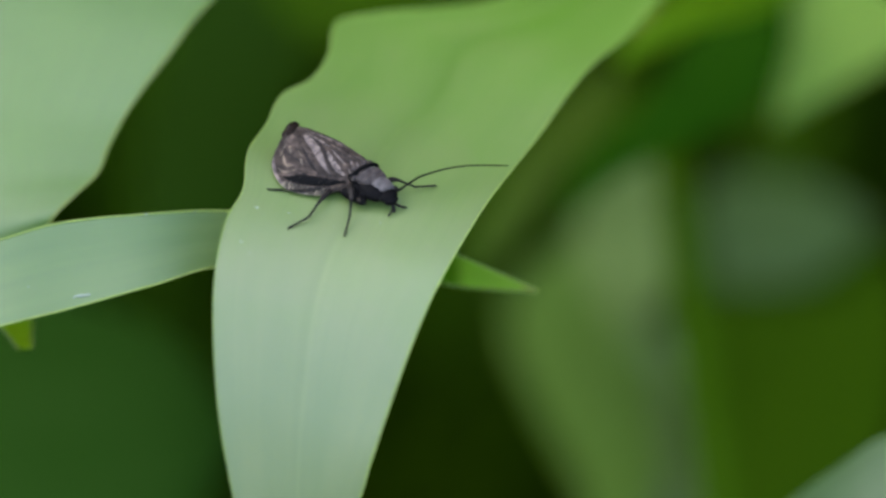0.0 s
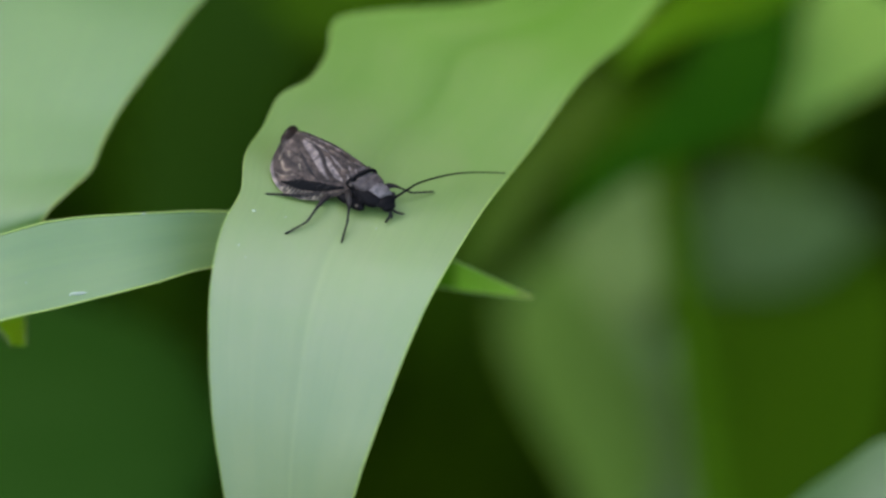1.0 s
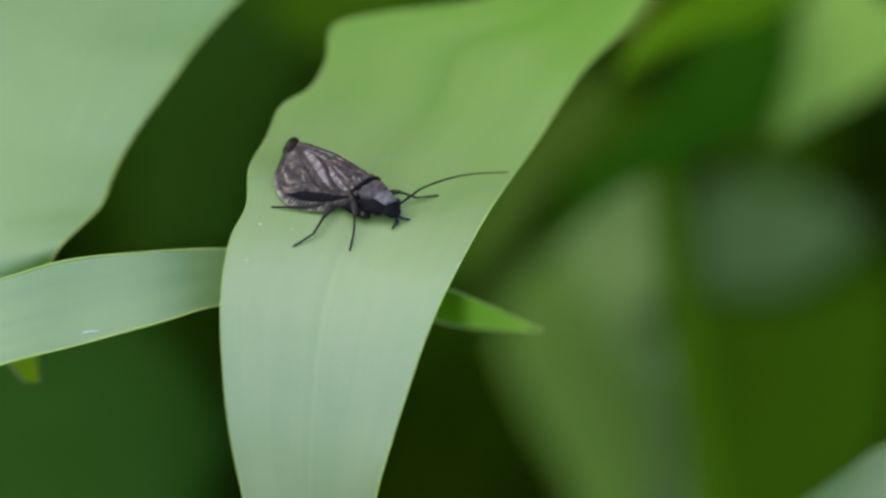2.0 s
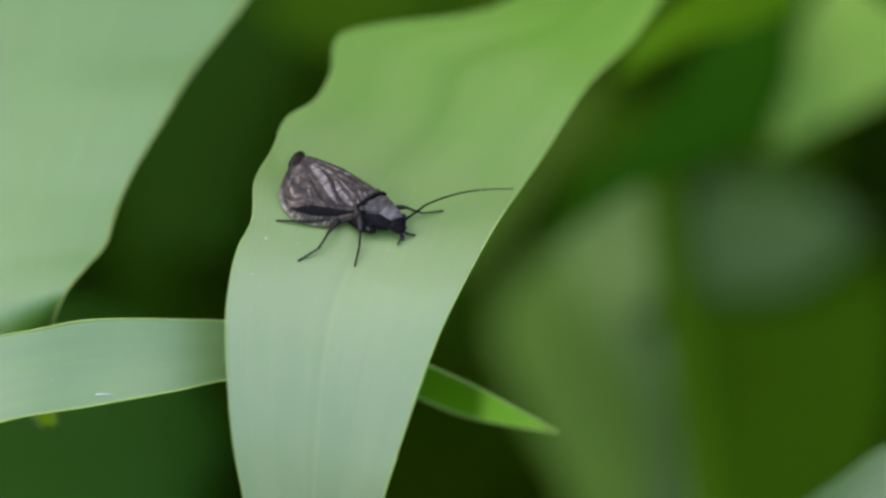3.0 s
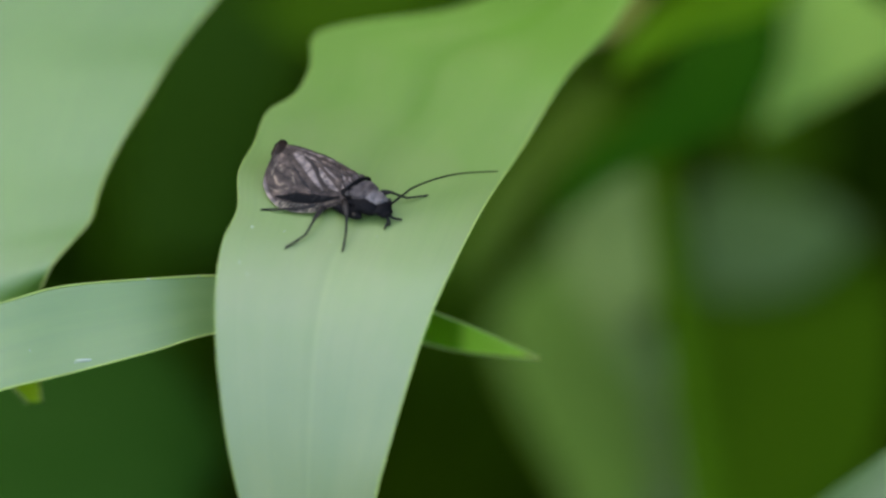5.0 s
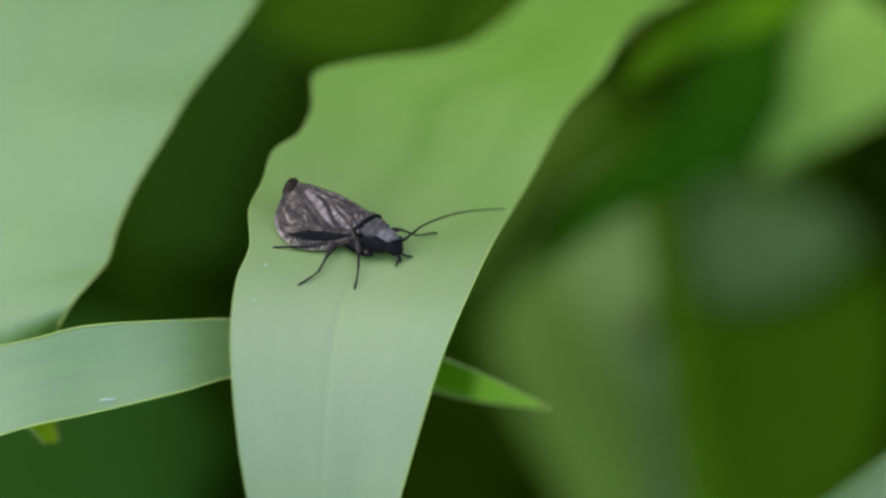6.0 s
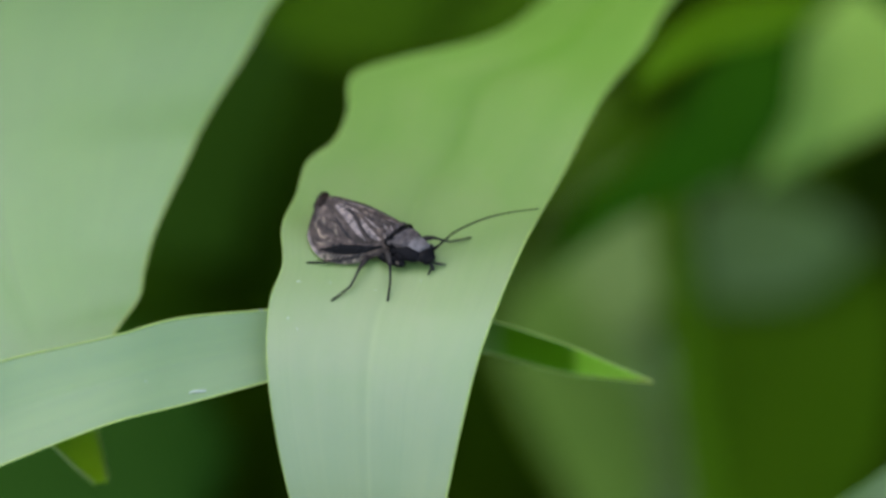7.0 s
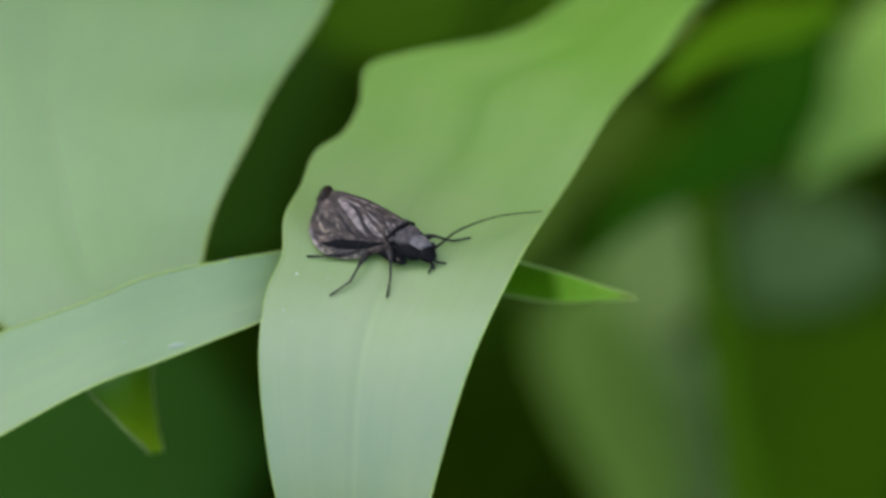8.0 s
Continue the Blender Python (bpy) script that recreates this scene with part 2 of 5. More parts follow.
def curve_at(ctrl, s):
    """A smooth curve (finite-difference cubic) through rows of (s, x, y, z)."""
    c = np.array(ctrl, dtype=float)
    k, p = c[:, 0], c[:, 1:]
    tang = np.gradient(p, k, axis=0)
    s = np.clip(np.asarray(s, dtype=float), k[0], k[-1])
    i = np.clip(np.searchsorted(k, s, side="right") - 1, 0, len(k) - 2)
    h = (k[i + 1] - k[i])
    u = ((s - k[i]) / h)[:, None]
    h = h[:, None]
    return ((2 * u**3 - 3 * u**2 + 1) * p[i] + (u**3 - 2 * u**2 + u) * h * tang[i]
            + (3 * u**2 - 2 * u**3) * p[i + 1] + (u**3 - u**2) * h * tang[i + 1])


def leaf_grid(left, right, along, across, bow, groove=0.0, ripple=0.0, seed=0.0):
    """Points of a leaf between two margins, bent across by bow (share of the width), with a shallow groove at the midrib. Returns points, normals, widths."""
    s = np.linspace(left[0][0], left[-1][0], along)
    a, b = curve_at(left, s), curve_at(right, s)
    across_v = np.linspace(0, 1, across)
    base = a[:, None] * (1 - across_v)[None, :, None] + b[:, None] * across_v[None, :, None]
    d_s = np.gradient(base, axis=0)
    d_c = np.broadcast_to((b - a)[:, None], base.shape)
    n = np.cross(d_s, d_c)
    n /= np.linalg.norm(n, axis=2, keepdims=True) + 1e-12
    width = np.linalg.norm(b - a, axis=1)
    q = 2 * across_v - 1
    lift = bow * (1 - q * q)[None, :] - groove * np.exp(-(q / 0.09) ** 2)[None, :]
    wave = ripple * (np.abs(q) ** 2)[None, :] * np.sin(s * 23 + seed + q[None, :].T * 0.9).T
    wave = wave + 0.35 * ripple * np.sin(s * 51 + 2.1 * seed)[:, None] * q[None, :]
    pts = base + n * ((lift + wave) * width[:, None])[..., None]
    return pts, n, width


def to_local(points, pivot):
    return np.asarray(points) - np.array(pivot)


def shell(points, normals, thick):
    """A thin solid sheet over a grid of points, with uv across and along."""
    bm = bmesh.new()
    uv = bm.loops.layers.uv.new("uv")
    share = bm.loops.layers.uv.new("share")
    na, nc = points.shape[:2]
    half = [thick / 2 * (1 - 0.75 * abs(2 * j / (nc - 1) - 1) ** 6) for j in range(nc)]
    top = [[bm.verts.new(points[i, j] + normals[i, j] * half[j]) for j in range(nc)] for i in range(na)]
    low = [[bm.verts.new(points[i, j] - normals[i, j] * half[j]) for j in range(nc)] for i in range(na)]
    run = np.concatenate([[0], np.cumsum(np.linalg.norm(np.diff(points[:, nc // 2], axis=0), axis=1))])

    def quad(vs, uvs):
        try:
            f = bm.faces.new(vs)
        except ValueError:
            return
        for loop, c in zip(f.loops, uvs):
            loop[uv].uv = c
            loop[share].uv = (c[0], c[1] / (run[-1] * 10))
    for i in range(na - 1):
        for j in range(nc - 1):
            c = [(j / (nc - 1), run[i] * 10), ((j + 1) / (nc - 1), run[i] * 10), ((j + 1) / (nc - 1), run[i + 1] * 10), (j / (nc - 1), run[i + 1] * 10)]
            quad((top[i][j], top[i][j + 1], top[i + 1][j + 1], top[i + 1][j]), c)
            quad((low[i][j], low[i + 1][j], low[i + 1][j + 1], low[i][j + 1]), [c[0], c[3], c[2], c[1]])
    for i in range(na - 1):
        for j in (0, nc - 1):
            c = [(j / (nc - 1), run[i] * 10)] * 2 + [(j / (nc - 1), run[i + 1] * 10)] * 2
            quad((top[i][j], low[i][j], low[i + 1][j], top[i + 1][j]), c)
    for j in range(nc - 1):
        for i in (0, na - 1):
            c = [(j / (nc - 1), run[i] * 10)] * 4
            quad((top[i][j], top[i][j + 1], low[i][j + 1], low[i][j]), c)
    bmesh.ops.recalc_face_normals(bm, faces=bm.faces)
    for e in bm.edges:
        if len(e.link_faces) == 2 and e.calc_face_angle() > 0.9:
            e.smooth = False
    return bm


def tube(bm, points, radii, sides=10, squash=1.0):
    """A round, tapering rod through points, closed at both ends."""
    pts = [Vector(p) for p in points]
    rings = []
    side = None
    for i, p in enumerate(pts):
        d = (pts[min(i + 1, len(pts) - 1)] - pts[max(i - 1, 0)]).normalized()
        if side is None:
            side = d.cross(Vector((0.13, 0.21, 1.0))).normalized()
        side = (side - d * side.dot(d)).normalized()
        up = d.cross(side)
        r = radii[i] if hasattr(radii, "__len__") else radii
        rings.append([bm.verts.new(p + side * r * math.cos(a) + up * r * squash * math.sin(a))
                      for a in (2 * math.pi * k / sides for k in range(sides))])
    for a, b in zip(rings, rings[1:]):
        for k in range(sides):
            bm.faces.new((a[k], a[(k + 1) % sides], b[(k + 1) % sides], b[k]))
    bm.faces.new(list(reversed(rings[0])))
    bm.faces.new(rings[-1])
    bmesh.ops.recalc_face_normals(bm, faces=bm.faces)
    return bm


def smooth_path(points, steps):
    rows = [(i, *p) for i, p in enumerate(points)]
    return curve_at(rows, np.linspace(0, len(points) - 1, steps))


MM = 0.001


def mm(p):
    return Vector(p) * MM


def blob(bm, centre, radii, turn=(0, 0, 0), rings=12, sides=18):
    """An egg-shaped body."""
    m = pose(*(c * MM for c in centre), *turn)
    rows_ = []
    for i in range(rings + 1):
        th = math.pi * i / rings
        ring = []
        for k in range(sides):
            ph = 2 * math.pi * k / sides
            v = Vector((math.cos(th) * radii[0], math.sin(th) * math.cos(ph) * radii[1], math.sin(th) * math.sin(ph) * radii[2]))
            ring.append(v)
        rows_.append(ring)
    made = []
    for i, ring in enumerate(rows_):
        if i in (0, rings):
            made.append([bm.verts.new(m @ (ring[0] * MM))])
        else:
            made.append([bm.verts.new(m @ (v * MM)) for v in ring])
    for a, b in zip(made, made[1:]):
        for k in range(sides):
            k2 = (k + 1) % sides
            if len(a) == 1:
                bm.faces.new((a[0], b[k2], b[k]))
            elif len(b) == 1:
                bm.faces.new((a[k], a[k2], b[0]))
            else:
                bm.faces.new((a[k], a[k2], b[k2], b[k]))
    bmesh.ops.recalc_face_normals(bm, faces=bm.faces)
    return bm


def leaf_thing(name, left, right, pivot, material, label, bow=0.05, groove=0.0, ripple=0.0, along=70, across=16, thick=0.00018,
               rib=0.0006, margin=(), seed=0.0, face=(0.0, -0.8, 0.6), specks=()):
    """One leaf with its blade, midrib and, where it shows, its pale margins. Its origin is the pivot."""
    thing = new(name)
    thing.empty_display_size = 0.01
    pts, nrm, width = leaf_grid(left, right, along, across, 0.0, 0.0, 0.0, seed)
    sign = 1.0 if (nrm.mean(axis=(0, 1)) @ np.array(face)) > 0 else -1.0
    pts, nrm, width = leaf_grid(left, right, along, across, bow * sign, groove * sign, ripple, seed)
    pts, nrm = to_local(pts, pivot), nrm * sign
    part("blade", shell(pts, nrm, thick), material, thing)
    mid = across // 2
    if rib:
        bm = bmesh.new()
        r = np.clip(width * 0.02, 0.0001, rib)
        tube(bm, (pts[:, mid] * 0.5 + pts[:, mid - 1] * 0.5 - nrm[:, mid] * (r * 0.8)[:, None])[:-1], list(r[:-1]), 8)
        part("midrib", bm, RIB if material in (LEAF, LEAF_BLUE, LEAF_BROAD) else material, thing)
    if margin:
        for j, thin in zip((0, across - 1), margin):
            bm = bmesh.new()
            tube(bm, pts[:, j] + nrm[:, j] * thin * 0.7, [thin * (0.95 + 0.08 * math.sin(i * 0.31 + j)) for i in range(along)], 6)
            part("margin", bm, MARGIN_GREEN if material is LEAF_BROAD else MARGIN, thing, "thin pale leaf edge")
    for name_, a, c, size in specks:
        i, j = round(a * (along - 1)), round(c * (across - 1))
        bm = bmesh.new()
        centre = (pts[i, j] + nrm[i, j] * size * 0.0003) / MM
        blob(bm, centre, (size * 2.4, size * 0.5, size * 0.4) if name_ == "smear" else (size * 1.0, size * 0.8, size * 0.5), (0, 0, 8) if name_ == "smear" else (0, 0, 0), rings=8, sides=10)
        part(name_, bm, SPECK, thing, "pale dried smear" if name_ == "smear" else "tiny pale speck on the leaf")
    thing.location = pivot
    tagged(thing, label, "leaf")
    return thing


# ---- ground and undergrowth ----
def build_ground():
    bm = bmesh.new()
    n = 60
    ticks = [math.copysign(abs(u) ** 3 * 60.0 + abs(u) * 1.2, u) for u in np.linspace(-1, 1, n)]
    grid = [[bm.verts.new((x, y, 0.012 * noise.noise(Vector((x * 6, y * 6, 0))) + 0.004 * noise.noise(Vector((x * 30, y * 30, 3)))))
             for y in ticks] for x in ticks]
    for i in range(n - 1):
        for j in range(n - 1):
            bm.faces.new((grid[i][j], grid[i + 1][j], grid[i + 1][j + 1], grid[i][j + 1]))
    tagged(part("ground", bm, SOIL), "soil under dense plants, deep shade put into its colour", "ground", kind="structure")


def strip_leaf(verts, faces, root, head, lean, tall, wide, steps=5):
    """One arching grass leaf as a folded strip, added to the lists."""
    start = len(verts)
    d = Vector((math.cos(head), math.sin(head), 0))
    s = Vector((-d.y, d.x, 0))
    for k in range(steps + 1):
        u = k / steps
        p = Vector(root) + d * (lean * u * u) + Vector((0, 0, tall * (u - 0.45 * u * u * min(1.0, lean / tall))))
        w = wide * (0.35 + 1.5 * u) * (1 - u) ** 0.6 + 0.0003
        verts += [p - s * w, p - Vector((0, 0, w * 0.35)), p + s * w]
    for k in range(steps):
        a = start + 3 * k
        faces += [(a, a + 1, a + 4, a + 3), (a + 1, a + 2, a + 5, a + 4)]


def build_undergrowth():
    rng = random.Random(7)
    verts, faces = [], []
    for k in range(12000):
        x, y = (rng.uniform(-0.5, 0.5), rng.uniform(0.1, 1.35)) if k % 3 else (rng.gauss(0.0, 1.1), 0.9 + rng.gauss(0.0, 0.9))
        reach = y + 0.205
        limit = 0.593 - 0.90 * reach - 0.03 if reach < 0.52 else 0.12
        far = max(0.0, reach - 0.95)
        tall = min(0.30, limit) if limit > 0.05 else 0.05
        tall = tall * rng.uniform(0.45, 1.0) + far * rng.uniform(0.1, 0.5)
        if reach < 0.18:
            tall = min(tall, 0.2)
        if math.hypot(x, reach) < 0.12:
            continue
        strip_leaf(verts, faces, (x, y, 0.0), rng.uniform(0, 6.283), tall * rng.uniform(0.2, 0.7), tall, rng.uniform(0.005, 0.016))
    me = bpy.data.meshes.new("undergrowth")
    me.from_pydata([tuple(v) for v in verts], [], faces)
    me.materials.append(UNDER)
    tagged(new("undergrowth", me), "dense dark green grass leaves in deep shade", "grass", kind="stuff")


# unseen reeds, added to keep low sky out of the leaf reflections
def build_sky_screen():
    rng = random.Random(11)
    verts, faces = [], []
    for _ in range(3200):
        a, r = rng.uniform(0.15, 2.99), rng.uniform(2.0, 3.6)
        x, y = r * math.cos(a), 0.1 + r * math.sin(a)
        tall = rng.uniform(1.2, 3.4) if abs(a - 1.57) > 1.1 else rng.uniform(2.2, 6.5)
        strip_leaf(verts, faces, (x, y, 0.0), rng.uniform(0, 6.283), tall * rng.uniform(0.1, 0.3), tall, rng.uniform(0.04, 0.1), 6)
    me = bpy.data.meshes.new("sky_screen")
    me.from_pydata([tuple(v) for v in verts], [], faces)
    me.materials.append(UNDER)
    tagged(new("sky_screen", me), "unseen tall reeds added behind to darken what the leaves reflect", "reeds", kind="stuff")


def build_shade_reeds():
    """Added tall leaves, mostly unseen, behind and above: they arch over and shade the lower ones."""
    rng = random.Random(23)
    verts, faces = [], []
    for _ in range(420):
        a, r = rng.uniform(0.12, 3.02), rng.uniform(0.45, 1.05)
        x, y = r * math.cos(a), 0.02 + r * math.sin(a)
        tall = rng.uniform(0.42, 1.2)
        inward = math.atan2(-y, -x) + rng.gauss(0.0, 0.8)
        strip_leaf(verts, faces, (x, y, 0.0), inward, rng.uniform(0.05, 0.26) * min(1.0, r / 0.5), tall, rng.uniform(0.010, 0.022), 8)
    me = bpy.data.meshes.new("shade_reeds")
    me.from_pydata([tuple(v) for v in verts], [], faces)
    me.materials.append(REED)
    tagged(new("shade_reeds", me), "tall dense reed leaves added behind, mostly unseen, to shade the lower ones", "reeds", kind="stuff")


build_ground()
build_undergrowth()
build_sky_screen()
build_shade_reeds()


# ---- stems ----
def culm_thing(name, top, foot, radius, label):
    """A jointed green stem from the ground up."""
    thing = new(name)
    a, b = Vector(foot), Vector(top)
    bm = bmesh.new()
    n = 40
    pts, rad = [], []
    for i in range(n + 1):
        u = i / n
        p = a.lerp(b, u) + Vector((math.sin(u * 5.0) * 0.0015, 0, 0))
        pts.append(p - a)
        rad.append(radius * (1.15 - 0.3 * u))
    tube(bm, pts, rad, 14)
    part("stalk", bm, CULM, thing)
    for k in (0.2, 0.42, 0.62, 0.8, 0.93):
        bm = bmesh.new()
        c = (b - a) * k + Vector((math.sin(k * 5.0) * 0.0015, 0, 0))
        d = (b - a).normalized()
        tube(bm, [c + d * h for h in (-0.0018, -0.0008, 0.0, 0.0008, 0.0018)], [radius * (1.15 - 0.3 * k) * q for q in (1.0, 1.14, 1.18, 1.14, 1.0)], 14)
        part("node", bm, CULM, thing, "slightly swollen stem joint")
    thing.location = foot
    tagged(thing, label, "plant stem")
    return thing


stem_top, stem_foot = Vector((0.03543, 0.11247, 0.39097)), Vector((0.10082, -0.26257, 0.0))
culm_thing("reed_stem", stem_top, stem_foot, 0.0034, "thick olive green reed stem standing behind the leaf")
leaf_base = Vector((0.05561, 0.09989, 0.43226))
slant = Vector((1.1, 0.3, -1.0))
culm_thing("reed_stem", leaf_base - slant * 0.03, leaf_base + slant * leaf_base.z, 0.0022, "slanting olive green reed stem that bears the long leaf")

# ---- leaves ----
# margins: rows of share along the leaf, x, y, z
MAIN_LEFT = [
    (0, 0.04884, 0.09376, 0.44261),
    (0.06, 0.02296, 0.06687, 0.45164),
    (0.13, 0.01138, 0.04846, 0.45402),
    (0.21, 0.00288, 0.03832, 0.45620),
    (0.26, -0.00642, 0.03503, 0.45720),
    (0.3, -0.01096, 0.03249, 0.45760),
    (0.36, -0.01210, 0.02503, 0.45740),
    (0.41, -0.01380, 0.02009, 0.45740),
    (0.455, -0.01651, 0.01693, 0.45760),
    (0.51, -0.01802, 0.01152, 0.45728),
    (0.55, -0.01949, 0.00727, 0.45701),
    (0.6, -0.01973, 0.00215, 0.45573),
    (0.65, -0.02113, -0.00163, 0.45472),
    (0.7, -0.02188, -0.00546, 0.45289),
    (0.75, -0.02214, -0.00893, 0.45033),
    (0.82, -0.02180, -0.01425, 0.44412),
    (0.89, -0.02089, -0.01769, 0.43782),
    (0.94, -0.01954, -0.02031, 0.43146),
    (1, -0.01556, -0.02368, 0.41967),
]
MAIN_RIGHT = [
    (0, 0.05013, 0.09346, 0.44111),
    (0.06, 0.03714, 0.05882, 0.45211),
    (0.13, 0.02702, 0.04635, 0.45445),
    (0.21, 0.02060, 0.03338, 0.45546),
    (0.3, 0.01536, 0.02456, 0.45580),
    (0.41, 0.00994, 0.01352, 0.45480),
    (0.51, 0.00496, 0.00368, 0.45390),
    (0.6, 0.00161, -0.00316, 0.45228),
    (0.7, -0.00142, -0.00875, 0.44932),
    (0.75, -0.00289, -0.01145, 0.44690),
    (0.82, -0.00479, -0.01479, 0.44282),
    (0.89, -0.00676, -0.01775, 0.43773),
    (0.94, -0.00856, -0.01969, 0.43236),
    (1, -0.01528, -0.02368, 0.41967),
]
BLADE_LEFT = [
    (0, -0.08125, -0.01162, 0.44483),
    (0.2, -0.06757, -0.00539, 0.44671),
    (0.38, -0.05544, -0.00053, 0.44838),
    (0.5, -0.04408, 0.00054, 0.45079),
    (0.58, -0.03798, 0.00192, 0.45189),
    (0.66, -0.02907, 0.00324, 0.45202),
    (0.74, -0.02141, 0.00590, 0.45055),
    (0.82, -0.01067, 0.00835, 0.44791),
    (0.91, 0.00094, 0.00885, 0.44337),
    (0.96, 0.00625, 0.00839, 0.44096),
    (1, 0.01002, 0.00867, 0.43872),
]
BLADE_RIGHT = [
    (0, -0.08125, -0.01319, 0.44259),
    (0.2, -0.06729, -0.01271, 0.43799),
    (0.38, -0.05499, -0.00811, 0.44107),
    (0.5, -0.04381, -0.00563, 0.44460),
    (0.58, -0.03726, -0.00386, 0.44538),
    (0.66, -0.02895, -0.00173, 0.44667),
    (0.74, -0.02235, 0.00187, 0.44653),
    (0.82, -0.01080, 0.00862, 0.44303),
    (0.91, 0.00096, 0.01071, 0.43812),
    (0.96, 0.00632, 0.00996, 0.43793),
    (1, 0.01003, 0.00873, 0.43846),
]
BROAD_LEFT = [
    (0, -0.09789, 0.10278, 0.49217),
    (0.15, -0.09089, 0.06985, 0.47653),
    (0.35, -0.07903, 0.04234, 0.46165),
    (0.55, -0.06740, 0.02462, 0.45204),
    (0.75, -0.05761, 0.01340, 0.44647),
    (0.88, -0.04970, 0.00648, 0.44182),
    (0.96, -0.04584, 0.00333, 0.43739),
    (1, -0.04458, 0.00442, 0.43384),
]
BROAD_RIGHT = [
    (0, -0.09510, 0.10278, 0.49217),
    (0.15, -0.01084, 0.06870, 0.47140),
    (0.3, -0.01913, 0.04288, 0.46242),
    (0.38, -0.02511, 0.03437, 0.45899),
    (0.5, -0.02958, 0.02722, 0.45575),
    (0.6, -0.03362, 0.02120, 0.45239),
    (0.68, -0.03527, 0.01736, 0.45038),
    (0.73, -0.03613, 0.01457, 0.44902),
    (0.78, -0.03810, 0.01207, 0.44807),
    (0.84, -0.04070, 0.00963, 0.44632),
    (0.9, -0.04286, 0.00926, 0.44143),
    (0.96, -0.04401, 0.01031, 0.43321),
    (1, -0.04325, 0.00540, 0.43309),
]
BRIGHT_LEFT = [
    (0, 0.04773, 0.10417, 0.39897),
    (0.25, 0.04953, 0.11056, 0.40488),
    (0.45, 0.05186, 0.11879, 0.41344),
    (0.7, 0.06793, 0.12899, 0.42481),
    (1, 0.10033, 0.12397, 0.43366),
]
BRIGHT_RIGHT = [
    (0, 0.04805, 0.10404, 0.39877),
    (0.2, 0.05516, 0.10717, 0.40166),
    (0.45, 0.06477, 0.11103, 0.40555),
    (0.7, 0.07918, 0.11737, 0.41140),
    (1, 0.10115, 0.12327, 0.43265),
]
DEEP_LEFT = [
    (0, 0.01559, 0.08713, 0.39375),
    (0.2, 0.01954, 0.09168, 0.40093),
    (0.4, 0.02671, 0.09554, 0.40601),
    (0.55, 0.03144, 0.09995, 0.41011),
    (0.7, 0.03540, 0.10515, 0.41371),
    (0.85, 0.04105, 0.11218, 0.41711),
    (1, 0.05255, 0.12274, 0.42065),
]
DEEP_RIGHT = [
    (0, 0.01622, 0.08684, 0.39337),
    (0.2, 0.02548, 0.09050, 0.39981),
    (0.4, 0.03579, 0.09296, 0.40342),
    (0.55, 0.04423, 0.09639, 0.40688),
    (0.7, 0.04863, 0.10219, 0.41174),
    (0.85, 0.05001, 0.11041, 0.41626),
    (1, 0.05337, 0.12225, 0.41998),
]
RIM_LEFT = [
    (0, 0.02226, 0.07359, 0.42715),
    (0.25, 0.02491, 0.07765, 0.43050),
    (0.5, 0.02949, 0.08192, 0.43268),
    (0.75, 0.03645, 0.08626, 0.43364),
    (1, 0.04713, 0.09021, 0.43105),
]
RIM_RIGHT = [
    (0, 0.02269, 0.07326, 0.42667),
    (0.25, 0.02775, 0.07520, 0.42873),
    (0.5, 0.03334, 0.07772, 0.43012),
    (0.75, 0.04030, 0.08134, 0.42990),
    (1, 0.04790, 0.08921, 0.42946),
]
HANGING_LEFT = [
    (0, 0.02402, 0.18358, 0.32419),
    (0.2, 0.01267, 0.17206, 0.31942),
    (0.4, 0.01241, 0.15832, 0.31672),
    (0.6, 0.01736, 0.14146, 0.31454),
    (0.8, 0.02286, 0.12468, 0.31316),
    (1, 0.02528, 0.09629, 0.31337),
]
HANGING_RIGHT = [
    (0, 0.02614, 0.18325, 0.32390),
    (0.2, 0.03530, 0.17303, 0.31871),
    (0.4, 0.03763, 0.15910, 0.31612),
    (0.6, 0.03860, 0.14225, 0.31390),
    (0.8, 0.03750, 0.12570, 0.31228),
    (1, 0.02619, 0.09600, 0.31313),
]
FADED_A_LEFT = [
    (0, 0.03950, 0.15666, 0.36448),
    (0.25, 0.02757, 0.15353, 0.35791),
    (0.5, 0.02193, 0.14325, 0.35446),
    (0.75, 0.02389, 0.13206, 0.35081),
    (1, 0.02790, 0.11949, 0.34975),
]
FADED_A_RIGHT = [
    (0, 0.04027, 0.15645, 0.36427),
    (0.25, 0.04027, 0.14971, 0.35814),
    (0.5, 0.03974, 0.13961, 0.35352),
    (0.75, 0.03688, 0.13019, 0.34985),
    (1, 0.02845, 0.11924, 0.34949),
]
FADED_B_LEFT = [
    (0, 0.04671, 0.17745, 0.33097),
    (0.25, 0.05001, 0.18529, 0.33603),
    (0.5, 0.06036, 0.18462, 0.33723),
    (0.75, 0.06931, 0.18086, 0.33746),
    (1, 0.07911, 0.17468, 0.33475),
]
FADED_B_RIGHT = [
    (0, 0.04672, 0.17461, 0.33040),
    (0.25, 0.04884, 0.16405, 0.32802),
    (0.5, 0.05845, 0.16090, 0.32904),
    (0.75, 0.06769, 0.16267, 0.33026),
    (1, 0.07897, 0.17204, 0.33443),
]
MOSSY_LEFT = [
    (0, 0.02574, 0.11748, 0.40172),
    (0.25, 0.01675, 0.11075, 0.39799),
    (0.5, 0.00993, 0.10106, 0.39436),
    (0.75, 0.00536, 0.09256, 0.38925),
    (1, 0.00288, 0.08441, 0.38512),
]
